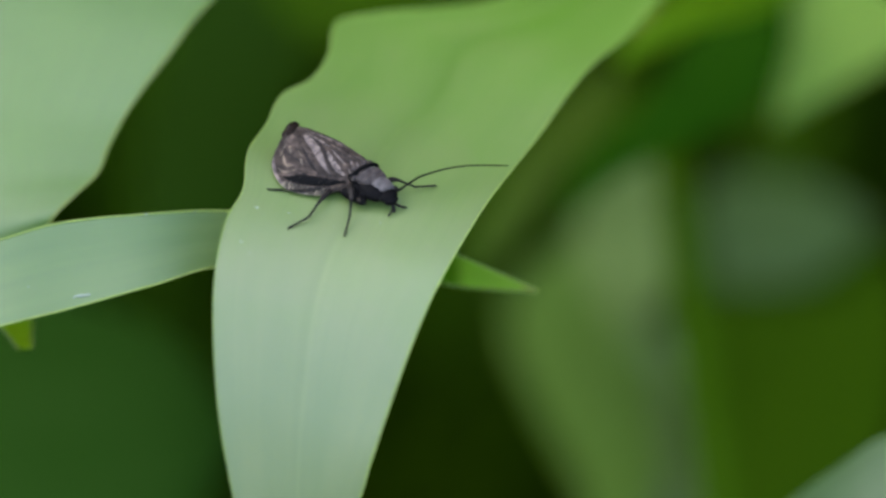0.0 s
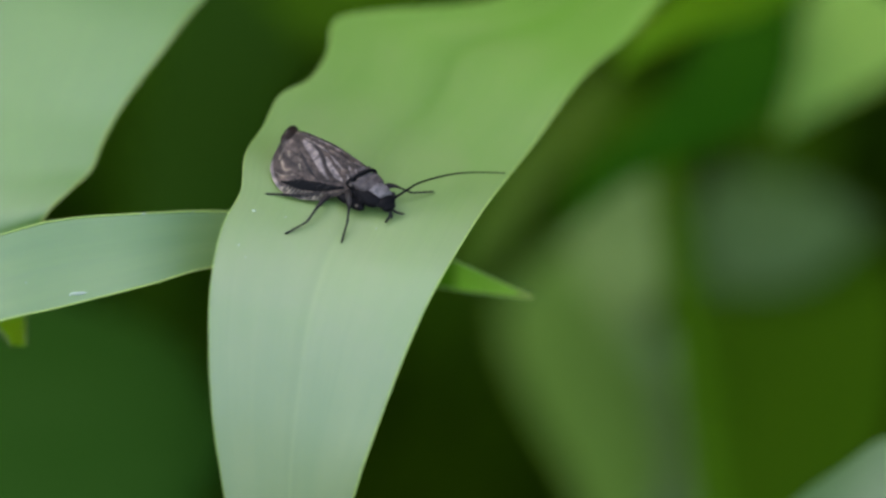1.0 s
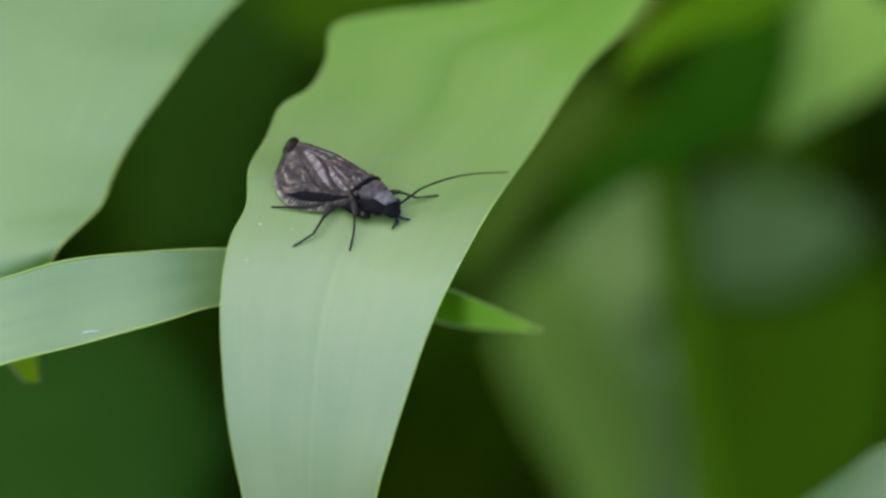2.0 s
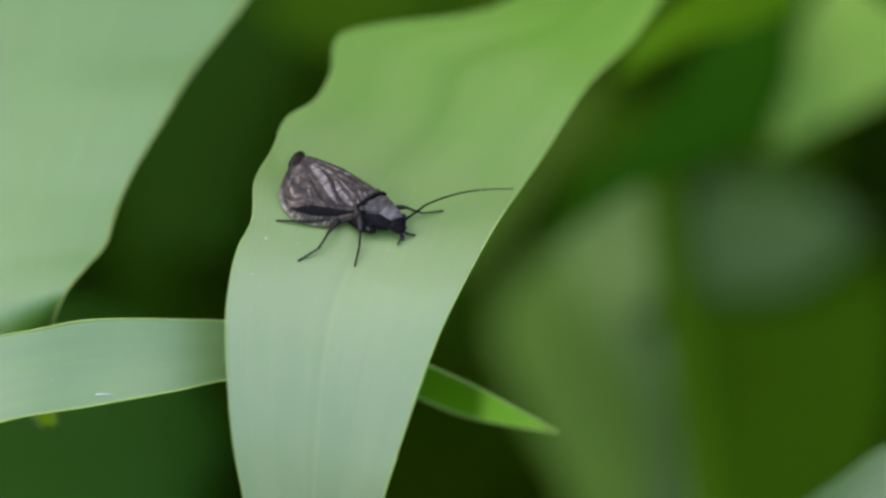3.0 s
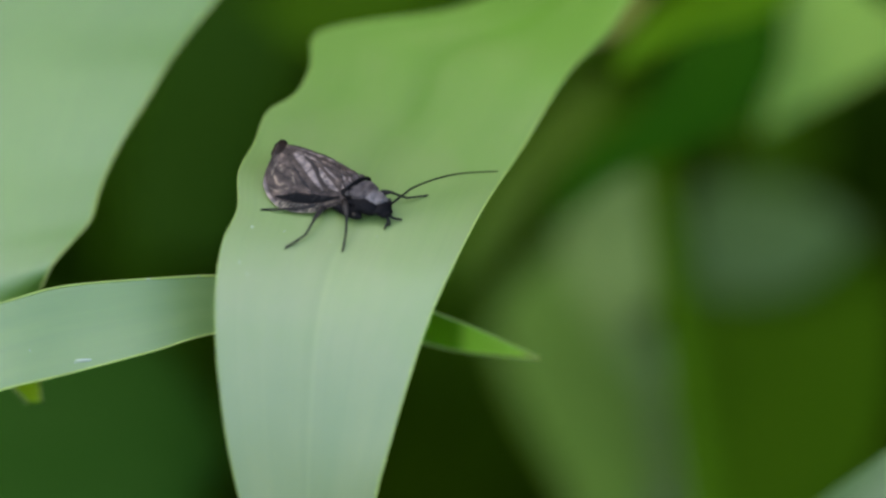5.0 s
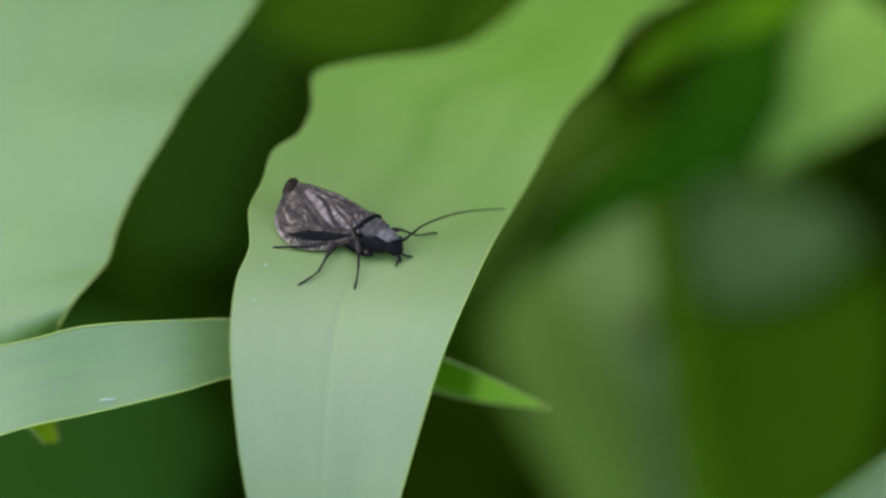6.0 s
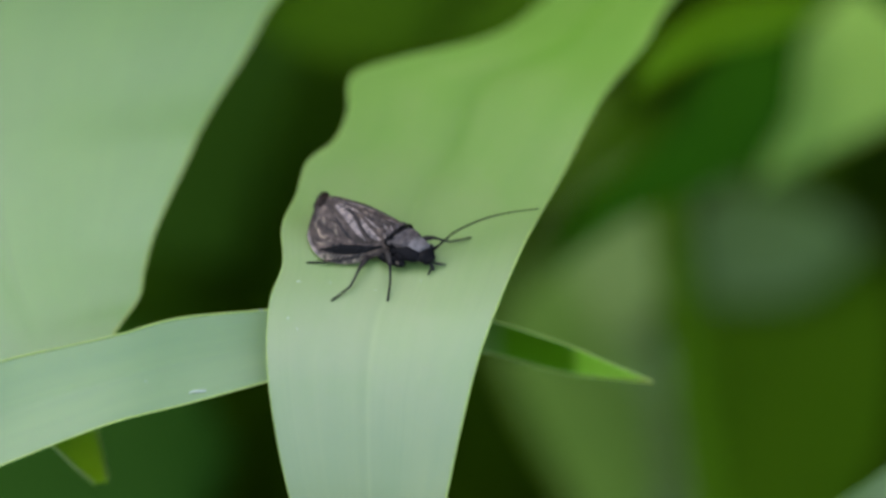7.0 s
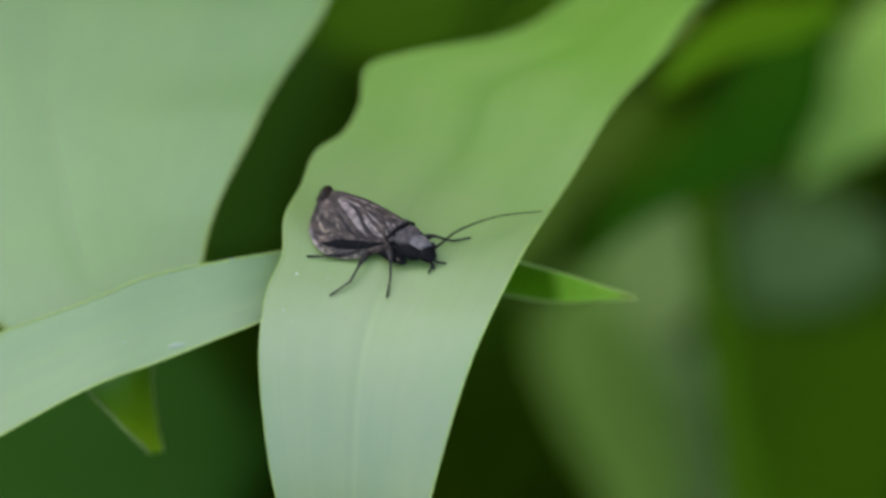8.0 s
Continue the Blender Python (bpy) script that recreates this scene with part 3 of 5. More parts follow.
MOSSY_RIGHT = [
    (0, 0.02641, 0.11709, 0.40117),
    (0.25, 0.02409, 0.10769, 0.39794),
    (0.5, 0.01638, 0.09771, 0.39362),
    (0.75, 0.00975, 0.08933, 0.38854),
    (1, 0.00337, 0.08412, 0.38473),
]
FADED_C_LEFT = [
    (0.0, 0.02335, 0.16194, 0.35002),
    (0.35, 0.02445, 0.16931, 0.35706),
    (0.7, 0.02962, 0.17529, 0.36037),
    (1.0, 0.03889, 0.17901, 0.36045),
]
FADED_C_RIGHT = [
    (0.0, 0.02385, 0.16149, 0.34937),
    (0.35, 0.03325, 0.16251, 0.35083),
    (0.7, 0.03846, 0.16958, 0.3557),
    (1.0, 0.0394, 0.17855, 0.35979),
]
OLIVE_LEFT = [
    (0, 0.04759, 0.17533, 0.32735),
    (0.333, 0.04448, 0.15341, 0.32300),
    (0.667, 0.04612, 0.12926, 0.31939),
    (1, 0.05064, 0.09251, 0.31195),
]
OLIVE_RIGHT = [
    (0, 0.08437, 0.17651, 0.32653),
    (0.333, 0.08392, 0.15480, 0.31940),
    (0.667, 0.07712, 0.13236, 0.31433),
    (1, 0.05645, 0.09438, 0.31018),
]
CORNER_LEFT = [
    (0.0, 0.03487, 0.00939, 0.40413),
    (0.25, 0.03907, 0.0101, 0.40863),
    (0.5, 0.04446, 0.01088, 0.41324),
    (0.75, 0.04995, 0.01199, 0.41656),
    (1.0, 0.06307, 0.01136, 0.4209),
]
CORNER_RIGHT = [
    (0.0, 0.035, 0.0092, 0.40387),
    (0.25, 0.04039, 0.00343, 0.40608),
    (0.5, 0.04659, 0.00025, 0.40852),
    (0.75, 0.05317, 0.00091, 0.41121),
    (1.0, 0.06319, 0.01083, 0.42014),
]
SHADED_LEFT = [
    (0.0, -0.10398, 0.13093, 0.34932),
    (0.3, -0.07783, 0.12794, 0.35377),
    (0.6, -0.05319, 0.12154, 0.35334),
    (0.85, -0.03904, 0.1126, 0.3493),
    (1.0, -0.03234, 0.10252, 0.34362),
]
SHADED_RIGHT = [
    (0.0, -0.0927, 0.06923, 0.33966),
    (0.3, -0.06985, 0.06633, 0.339),
    (0.6, -0.0486, 0.06971, 0.34034),
    (0.85, -0.03709, 0.08252, 0.3412),
    (1.0, -0.03198, 0.10201, 0.34289),
]
BACK_LEFT = [
    (0.0, 0.00144, 0.13995, 0.38836),
    (0.3, 0.00506, 0.14738, 0.39548),
    (0.6, 0.01607, 0.15612, 0.40099),
    (1.0, 0.03687, 0.17178, 0.4094),
]
BACK_RIGHT = [
    (0.0, 0.00234, 0.13944, 0.38762),
    (0.3, 0.01943, 0.14098, 0.38983),
    (0.6, 0.03053, 0.14809, 0.393),
    (1.0, 0.0378, 0.17098, 0.40826),
]
GAP_LEFT = [
    (0.0, -0.03105, 0.13989, 0.4057),
    (0.3, -0.02504, 0.14014, 0.40257),
    (0.6, -0.0155, 0.14672, 0.405),
    (1.0, 0.00684, 0.15801, 0.41415),
]
GAP_RIGHT = [
    (0.0, -0.03088, 0.13938, 0.40498),
    (0.3, -0.02096, 0.13375, 0.39693),
    (0.6, -0.00566, 0.13585, 0.3947),
    (1.0, 0.00729, 0.15724, 0.41304),
]
YELLOW_LEFT = [
    (0.0, 0.01892, 0.09283, 0.42218),
    (0.4, 0.02206, 0.09636, 0.42547),
    (1.0, 0.03082, 0.10011, 0.4256),
]
YELLOW_RIGHT = [
    (0.0, 0.01908, 0.09261, 0.42187),
    (0.4, 0.02508, 0.0927, 0.42199),
    (1.0, 0.03097, 0.09975, 0.42509),
]
DRAPED_LEFT = [
    (0, 0.03785, 0.16488, 0.31952),
    (0.25, 0.03125, 0.15427, 0.31467),
    (0.5, 0.02955, 0.13931, 0.31114),
    (0.75, 0.02962, 0.12128, 0.30846),
    (1, 0.03686, 0.10005, 0.30735),
]
DRAPED_RIGHT = [
    (0, 0.03889, 0.16462, 0.31934),
    (0.25, 0.04516, 0.15526, 0.31391),
    (0.5, 0.04637, 0.14194, 0.30900),
    (0.75, 0.04645, 0.12379, 0.30626),
    (1, 0.03777, 0.09974, 0.30714),
]
GAP_FILL_LEFT = [
    (0, -0.04543, 0.18839, 0.37928),
    (0.333, -0.04838, 0.16676, 0.37241),
    (0.667, -0.05004, 0.14625, 0.36830),
    (1, -0.04722, 0.12528, 0.36350),
]
GAP_FILL_RIGHT = [
    (0, -0.02251, 0.18896, 0.37670),
    (0.333, -0.02572, 0.16743, 0.36975),
    (0.667, -0.02863, 0.14693, 0.36563),
    (1, -0.03214, 0.12597, 0.36190),
]

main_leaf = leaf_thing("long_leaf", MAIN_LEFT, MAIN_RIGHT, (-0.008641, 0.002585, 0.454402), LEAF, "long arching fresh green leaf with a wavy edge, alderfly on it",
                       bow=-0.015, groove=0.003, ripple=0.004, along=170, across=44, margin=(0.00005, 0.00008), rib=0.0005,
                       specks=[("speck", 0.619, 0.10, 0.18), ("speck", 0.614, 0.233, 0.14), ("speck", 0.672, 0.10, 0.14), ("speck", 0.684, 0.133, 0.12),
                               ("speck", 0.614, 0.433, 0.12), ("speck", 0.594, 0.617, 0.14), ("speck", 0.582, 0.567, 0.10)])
long_blade = leaf_thing("blade_leaf", BLADE_LEFT, BLADE_RIGHT, (-0.021764, 0.002161, 0.449594), LEAF_BLUE, "narrow pointed grey-green leaf blade passing under the long leaf",
                        bow=-0.03, groove=0.002, ripple=0.003, along=120, across=28, margin=(0.0001, 0.0001), seed=1.3,
                        specks=[("smear", 0.598, 0.885, 0.36), ("speck", 0.585, 0.89, 0.12), ("speck", 0.536, 0.63, 0.12), ("speck", 0.658, 0.0, 0.2), ("speck", 0.706, 0.0, 0.17)])
broad_leaf = leaf_thing("broad_leaf", BROAD_LEFT, BROAD_RIGHT, (-0.037501, 0.014754, 0.448406), LEAF_BROAD, "broad pale grey-green leaf with a slightly wavy edge",
                        bow=0.02, groove=0.005, ripple=0.003, along=110, across=36, margin=(0.0002, 0.00015), seed=2.2)
bright_leaf = leaf_thing("bright_leaf", BRIGHT_LEFT, BRIGHT_RIGHT, (0.049408, 0.109766, 0.405355), LEAF_YOUNG, "bright yellow-green leaf behind the stem", bow=0.05, seed=0.7)
deep_leaf = leaf_thing("dark_leaf", DEEP_LEFT, DEEP_RIGHT, (0.036892, 0.094498, 0.407124), LEAF_DEEP_SHADE, "drooping green leaf, its shade put into the colour", bow=0.06, seed=1.9)
corner_leaf = leaf_thing("corner_leaf", CORNER_LEFT, CORNER_RIGHT, (0.044142, 0.008269, 0.412992), LEAF_CORNER, "blue-green leaf low in the clump", bow=0.05, seed=3.1)
# the dark leaf's lit rim as a separate sheet, its light in the colour
rim_leaf = leaf_thing("rim_leaf", RIM_LEFT, RIM_RIGHT, (0.025282, 0.062681, 0.439924), LEAF_RIM_LIT, "sunlit upper rim of the dark leaf, light put into its colour", bow=0.04)
leaf_thing("hanging_leaf", HANGING_LEFT, HANGING_RIGHT, HANGING_LEFT[-1][1:], LEAF_GREY, "hanging grey-green leaf beside the reed stem", bow=0.05)
leaf_thing("hanging_leaf", DRAPED_LEFT, DRAPED_RIGHT, DRAPED_LEFT[-1][1:], LEAF_DRAPE, "dusky blue-green leaf hanging beside the reed stem", bow=0.05)
leaf_thing("faded_leaf", FADED_A_LEFT, FADED_A_RIGHT, FADED_A_LEFT[-1][1:], LEAF_PALE, "faded pale olive leaf behind", bow=0.05)
leaf_thing("faded_leaf", FADED_B_LEFT, FADED_B_RIGHT, FADED_B_LEFT[-1][1:], LEAF_DUSK, "grey-green leaf lying level in the shade", bow=0.05)
leaf_thing("olive_leaf", OLIVE_LEFT, OLIVE_RIGHT, OLIVE_LEFT[-1][1:], LEAF_OLIVE, "wide olive green leaf, part of its shade put into the colour", bow=0.05)
leaf_thing("shaded_leaf", SHADED_LEFT, SHADED_RIGHT, SHADED_LEFT[-1][1:], LEAF_SHADE, "wide green leaf, deep shade put into its colour", bow=0.05)
# leaf-shaped filler added in the gap; its dark colour stands for shade
leaf_thing("shaded_leaf", GAP_FILL_LEFT, GAP_FILL_RIGHT, GAP_FILL_LEFT[-1][1:], GAP_SHADE, "dark sheet added in the gap behind the broad leaf, shade in its colour", bow=0.05)
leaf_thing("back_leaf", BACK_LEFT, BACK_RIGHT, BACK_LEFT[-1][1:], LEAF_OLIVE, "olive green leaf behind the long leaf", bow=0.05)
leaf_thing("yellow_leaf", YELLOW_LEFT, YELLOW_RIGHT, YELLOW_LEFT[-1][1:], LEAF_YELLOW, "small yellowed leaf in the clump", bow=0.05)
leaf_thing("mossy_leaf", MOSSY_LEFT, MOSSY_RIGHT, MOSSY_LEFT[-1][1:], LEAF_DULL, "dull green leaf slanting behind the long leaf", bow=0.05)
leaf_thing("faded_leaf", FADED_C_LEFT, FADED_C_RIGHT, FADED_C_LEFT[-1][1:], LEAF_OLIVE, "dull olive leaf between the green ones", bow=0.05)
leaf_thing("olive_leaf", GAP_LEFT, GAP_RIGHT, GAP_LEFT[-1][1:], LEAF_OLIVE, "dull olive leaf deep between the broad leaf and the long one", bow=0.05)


# ---- the insect ----
WING_EDGE = ((0, -0.35, -1.45, 1.5), (0.12, -1.35, -2.35, 0.95), (0.25, -2.5, -3.45, 0.5), (0.4, -4.1, -4.45, 0.3), (0.56, -5.7, -4.95, 0.3),
             (0.7, -7.0, -4.8, 0.4), (0.82, -8.2, -4.15, 0.7), (0.9, -8.9, -3.4, 1.15), (0.96, -9.2, -2.2, 2.0), (1, -9.3, -0.6, 2.9))
WING_RIDGE = ((0, -0.25, 0.15, 3.1), (0.3, -3.0, 0.1, 3.5), (0.7, -6.6, 0.05, 3.5), (1, -9.15, 0.0, 3.2))
EDGE_FINE = curve_at(WING_EDGE, np.linspace(0, 1, 201))
RIDGE_FINE = curve_at(WING_RIDGE, np.linspace(0, 1, 201))


def on_line(fine, a):
    u = min(1.0, max(0.0, a)) * 200
    i = min(199, int(u))
    return fine[i] * (1 - (u - i)) + fine[i + 1] * (u - i)


def wing_point(a, c, side):
    """A place on a folded wing, in millimetres: a along from base to tip, c across from the ridge to the outer edge.
    The right wing (side 1) slopes out wide, the left one hugs the body."""
    a, c = min(1.0, max(0.0, a)), min(1.0, max(0.0, c))
    e, t = on_line(EDGE_FINE, a), on_line(RIDGE_FINE, a)
    pleat = 0.05 * math.sin(c * 26 + 3 * a) * math.sin(math.pi * min(1, a * 1.15)) * (1 - abs(2 * c - 1) ** 4)
    if side > 0:
        p = t + (e - t) * c
        return Vector((p[0], p[1], p[2] + (0.3 + 0.25 * a) * math.sin(math.pi * c) + pleat))
    wide = float(np.interp(a, (0, 0.15, 0.5, 0.85, 1), (1.65, 1.95, 2.05, 1.6, 0.7)))
    q = c * math.pi / 2
    return Vector((t[0] + (e[0] - t[0]) * c * 0.6, t[1] + wide * math.sin(q), 0.6 + (t[2] - 0.6) * math.cos(q) ** 0.9 + pleat))


def wing_frame(a, c, side):
    """Place, change along a and c, and outward normal on a wing."""
    h = 0.01
    p = wing_point(a, c, side)
    pa = (wing_point(a + h, c, side) - wing_point(a - h, c, side)) / (min(1, a + h) - max(0, a - h))
    pc = (wing_point(a, c + h, side) - wing_point(a, c - h, side)) / (min(1, c + h) - max(0, c - h))
    n = pa.cross(pc).normalized()
    return p, pa, pc, n if n.z > 0 or (abs(n.z) < 0.3 and n.y * -side > 0) else -n


def grid_normals(g, side):
    n = np.cross(np.gradient(g, axis=0), np.gradient(g, axis=1))
    n /= np.linalg.norm(n, axis=2, keepdims=True) + 1e-12
    out = np.array((0.0, -0.7 * side, 0.7))
    return n if (n.mean(axis=(0, 1)) @ out) > 0 else -n


def wing_patch(wing, name, rows, material, side, label="", lift=0.05, steps=16):
    """A slender raised cell on a wing along rows of (a, c, half width in mm)."""
    line = smooth_path(rows, steps)
    grid = []
    for i, (a, c, half) in enumerate(line):
        p, pa, pc, n = wing_frame(a, c, side)
        da, dc = (line[min(i + 1, steps - 1)] - line[max(i - 1, 0)])[:2]
        along = (pa * da + pc * dc).normalized()
        out = n.cross(along)
        m = np.array((pa, pc)).T
        ua, uc = np.linalg.lstsq(m, np.array(out), rcond=None)[0]
        half = max(0.015, half)
        grid.append([wing_point(a + ua * half * q, c + uc * half * q, side) + n * (lift * (1 - 0.8 * abs(q) ** 3)) for q in (-1, -0.6, -0.2, 0.2, 0.6, 1)])
    g = np.array(grid) * MM
    return part(name, shell(g, grid_normals(g, side), 0.00003), material, wing, label)


def wing_band(wing, name, a0, a1, low, high, material, side, label, lift):
    """A lengthwise band of a wing between two shares across it, each given as rows of (share along the band, c)."""
    na = 30
    rows = []
    for i in range(na):
        u = i / (na - 1)
        lo, hi = (float(np.interp(u, [k for k, _ in r], [v for _, v in r])) for r in (low, high))
        rows.append([wing_point(a0 + (a1 - a0) * u, lo + (hi - lo) * j / 5, side) + wing_frame(a0 + (a1 - a0) * u, lo + (hi - lo) * j / 5, side)[3] * lift for j in range(6)])
    g = np.array(rows) * MM
    part(name, shell(g, grid_normals(g, side), 0.00004), material, wing, label)


def build_wing(parent, side, name, label, material):
    na, nc = 60, 34
    pts = np.array([[wing_point(i / (na - 1), j / (nc - 1), side) for j in range(nc)] for i in range(na)]) * MM
    wing = part(name, shell(pts, grid_normals(pts, side), 0.00006), material, parent, label)
    # long veins, fanning out from the base
    for c0, c1, a0, a1 in ((0.06, 0.05, 0.04, 0.98), (0.10, 0.26, 0.62, 0.97), (0.34, 0.50, 0.55, 0.96), (0.42, 0.62, 0.05, 0.95), (0.56, 0.76, 0.03, 0.93), (0.90, 0.95, 0.0, 0.86)):
        bm = bmesh.new()
        line = []
        for k in range(24):
            u = k / 23
            p, _, _, n = wing_frame(a0 + (a1 - a0) * u, c0 + (c1 - c0) * u ** 1.3, side)
            line.append((p + n * 0.03) * MM)
        tube(bm, line, [0.000038 * (1.15 - 0.5 * k / 23) for k in range(24)], 6)
        part("vein", bm, VEIN, wing)
    rng = random.Random(3 if side > 0 else 4)
    for k in range(16):
        a, c = 0.12 + 0.8 * rng.random(), rng.choice((0.1, 0.24, 0.4, 0.55, 0.66))
        bm = bmesh.new()
        line = []
        for h in range(5):
            p, _, _, n = wing_frame(a + 0.008 * h, c + 0.03 * h, side)
            line.append((p + n * 0.05) * MM)
        tube(bm, line, 0.00004, 6)
        part("cross_vein", bm, VEIN, wing)
    if side < 0:
        for rows in (((0.86, 0.1, 0.05), (0.7, 0.14, 0.13), (0.5, 0.2, 0.1), (0.3, 0.24, 0.03)), ((0.5, 0.4, 0.04), (0.3, 0.42, 0.16), (0.1, 0.44, 0.06)),
                     ((0.84, 0.42, 0.04), (0.68, 0.5, 0.14), (0.5, 0.55, 0.04)), ((0.16, 0.12, 0.05), (0.09, 0.2, 0.12), (0.03, 0.3, 0.04))):
            wing_patch(wing, "pale_cell", rows, WING_STREAK, side, "pale grey streak on the wing")
        return wing
    # pale cells between the veins
    for rows in (((0.77, 0.075, 0.12), (0.72, 0.11, 0.36), (0.6, 0.18, 0.46), (0.50, 0.27, 0.44), (0.4, 0.40, 0.32), (0.29, 0.56, 0.08)),
                 ((0.43, 0.15, 0.06), (0.37, 0.245, 0.3), (0.26, 0.4, 0.34), (0.14, 0.58, 0.10)),
                 ((0.78, 0.02, 0.03), (0.62, 0.025, 0.1), (0.45, 0.045, 0.03)),
                 ((0.40, 0.08, 0.03), (0.30, 0.16, 0.12), (0.20, 0.26, 0.05)),
                 ((0.19, 0.05, 0.03), (0.15, 0.14, 0.12), (0.11, 0.26, 0.05)),
                 ((0.10, 0.04, 0.05), (0.07, 0.16, 0.13), (0.05, 0.32, 0.05)),
                 ((0.14, 0.34, 0.04), (0.11, 0.45, 0.13), (0.07, 0.6, 0.04))):
        wing_patch(wing, "pale_cell", rows, WING_STREAK, side, "pale grey streak on the wing")
    for rows in (((0.82, 0.46, 0.04), (0.79, 0.50, 0.15), (0.76, 0.53, 0.04)),
                 ((0.64, 0.49, 0.04), (0.61, 0.53, 0.17), (0.57, 0.57, 0.04)),
                 ((0.83, 0.66, 0.03), (0.79, 0.71, 0.13), (0.72, 0.72, 0.14), (0.66, 0.65, 0.03)),
                 ((0.80, 0.88, 0.03), (0.73, 0.84, 0.13), (0.66, 0.76, 0.11), (0.6, 0.67, 0.03)),
                 ((0.88, 0.5, 0.03), (0.86, 0.62, 0.09), (0.84, 0.74, 0.03)),
                 ((0.70, 0.4, 0.02), (0.66, 0.44, 0.07), (0.62, 0.46, 0.02))):
        wing_patch(wing, "pale_cell", rows, WING_TAN, side, "small tan cell near the wing tip", 0.04, 12)
    for rows in (((0.66, 0.05, 0.05), (0.52, 0.12, 0.17), (0.40, 0.25, 0.2), (0.30, 0.42, 0.06)), ((0.72, 0.3, 0.04), (0.62, 0.38, 0.2), (0.5, 0.5, 0.22), (0.38, 0.6, 0.06))):
        wing_patch(wing, "dark_cell", rows, WING_DARK, side, "dark smoky cell of the wing", 0.025)
    # outer edge: dark band over a pale barred band
    wing_band(wing, "dark_band", 0.70, 0.10, ((0, 0.885), (0.3, 0.70), (0.6, 0.64), (1, 0.74)), ((0, 0.90), (0.3, 0.85), (0.7, 0.82), (1, 0.80)), CHITIN_BLACK, side,
              "dark lengthwise band of the wing", 0.035)
    wing_band(wing, "edge_band", 0.66, 0.22, ((0, 0.93), (0.3, 0.86), (0.7, 0.84), (1, 0.88)), ((0, 1.0), (1, 1.0)), WING_PALE, side,
              "pale ladder-like band along the outer wing edge", 0.04)
    for k in range(11):
        a = 0.255 + 0.034 * k
        bm = bmesh.new()
        line = []
        for h in range(6):
            p, _, _, n = wing_frame(a + 0.005 * h, 0.85 + 0.026 * h, side)
            line.append((p + n * 0.06) * MM)
        tube(bm, line, [0.00009 - 0.000008 * h for h in range(6)], 6)
        part("cross_vein", bm, VEIN, wing)
    wing_band(wing, "wing_rim", 0.90, 0.62, ((0, 0.9), (1, 0.965)), ((0, 1.0), (1, 1.0)), WING_STREAK, side, "pale grey rim of the wing end", 0.03)
    return wing


def build_leg(parent, hip, knee, ankle, foot, thick=0.22):
    """A leg with thigh, shin and a jointed foot with two claws."""
    bm = bmesh.new()
    pts = smooth_path([hip, [(a + b) / 2 + (0.12 if i == 2 else 0) for i, (a, b) in enumerate(zip(hip, knee))], knee], 9)
    tube(bm, pts * MM, [thick * k * MM for k in (0.8, 1.0, 1.15, 1.2, 1.15, 1.05, 0.95, 0.85, 0.7)], 10)
    thigh = part("thigh", bm, CHITIN_LEG, parent)
    bm = bmesh.new()
    tube(bm, smooth_path([knee, ankle], 7) * MM, [thick * k * MM for k in (0.7, 0.56, 0.5, 0.47, 0.47, 0.47, 0.52)], 10)
    part("shin", bm, CHITIN, thigh)
    bm = bmesh.new()
    a, f = Vector(ankle), Vector(foot)
    for k in range(4):
        p, q = a.lerp(f, k / 4), a.lerp(f, (k + 1) / 4)
        tube(bm, [p * MM, p.lerp(q, 0.6) * MM, q * MM], [thick * 0.34 * MM, thick * 0.46 * MM, thick * 0.34 * MM], 8)
    d = (f - a).normalized()
    for s in (-1, 1):
        tube(bm, [f * MM, (f + d * 0.14 + Vector((-d.y, d.x, 0)) * 0.1 * s) * MM, (f + d * 0.2 + Vector((-d.y, d.x, 0)) * 0.1 * s - Vector((0, 0, 0.05))) * MM],
             [0.05 * MM, 0.04 * MM, 0.015 * MM], 6)
    part("foot", bm, CHITIN, thigh)


def plate(near0, far0, near1, far1, high0, high1, waves):
    """An arched plate of the back between two cross lines, with a shallow middle groove and an uneven surface."""
    bm = bmesh.new()
    rings = []
    for i in range(17):
        u = i / 16
        a, b = near0 + (near1 - near0) * u, far0 + (far1 - far0) * u
        mid, half = (a + b) / 2, (b - a) / 2
        pinch = (1 - max(0, u - 0.86) * 1.2) * (1 - max(0, 0.1 - u) * 1.5) * (1 + 0.05 * math.sin(math.pi * u))
        ring = []
        for k in range(32):
            an = 2 * math.pi * k / 32
            cy, sz = math.cos(an), math.sin(an)
            y = math.copysign(abs(cy) ** 0.78, cy) * pinch
            z = (high0 + (high1 - high0) * u if sz > 0 else 0.3) * math.copysign(abs(sz) ** 0.75, sz) * (1 - 2.0 * max(0, u - 0.86))
            z += (0.05 * math.sin(u * waves + 3 * y) + 0.05 * math.cos(y * 5.0) - 0.07 * math.exp(-(y / 0.12) ** 2)) * max(0, sz)
            ring.append(bm.verts.new(mm(tuple(mid + half * y + np.array((0, 0, z))))))
        rings.append(ring)
    for a, b in zip(rings, rings[1:]):
        for k in range(32):
            bm.faces.new((a[k], a[(k + 1) % 32], b[(k + 1) % 32], b[k]))
    bm.faces.new(rings[0])
    bm.faces.new(list(reversed(rings[-1])))
    bmesh.ops.recalc_face_normals(bm, faces=bm.faces)
    return bm


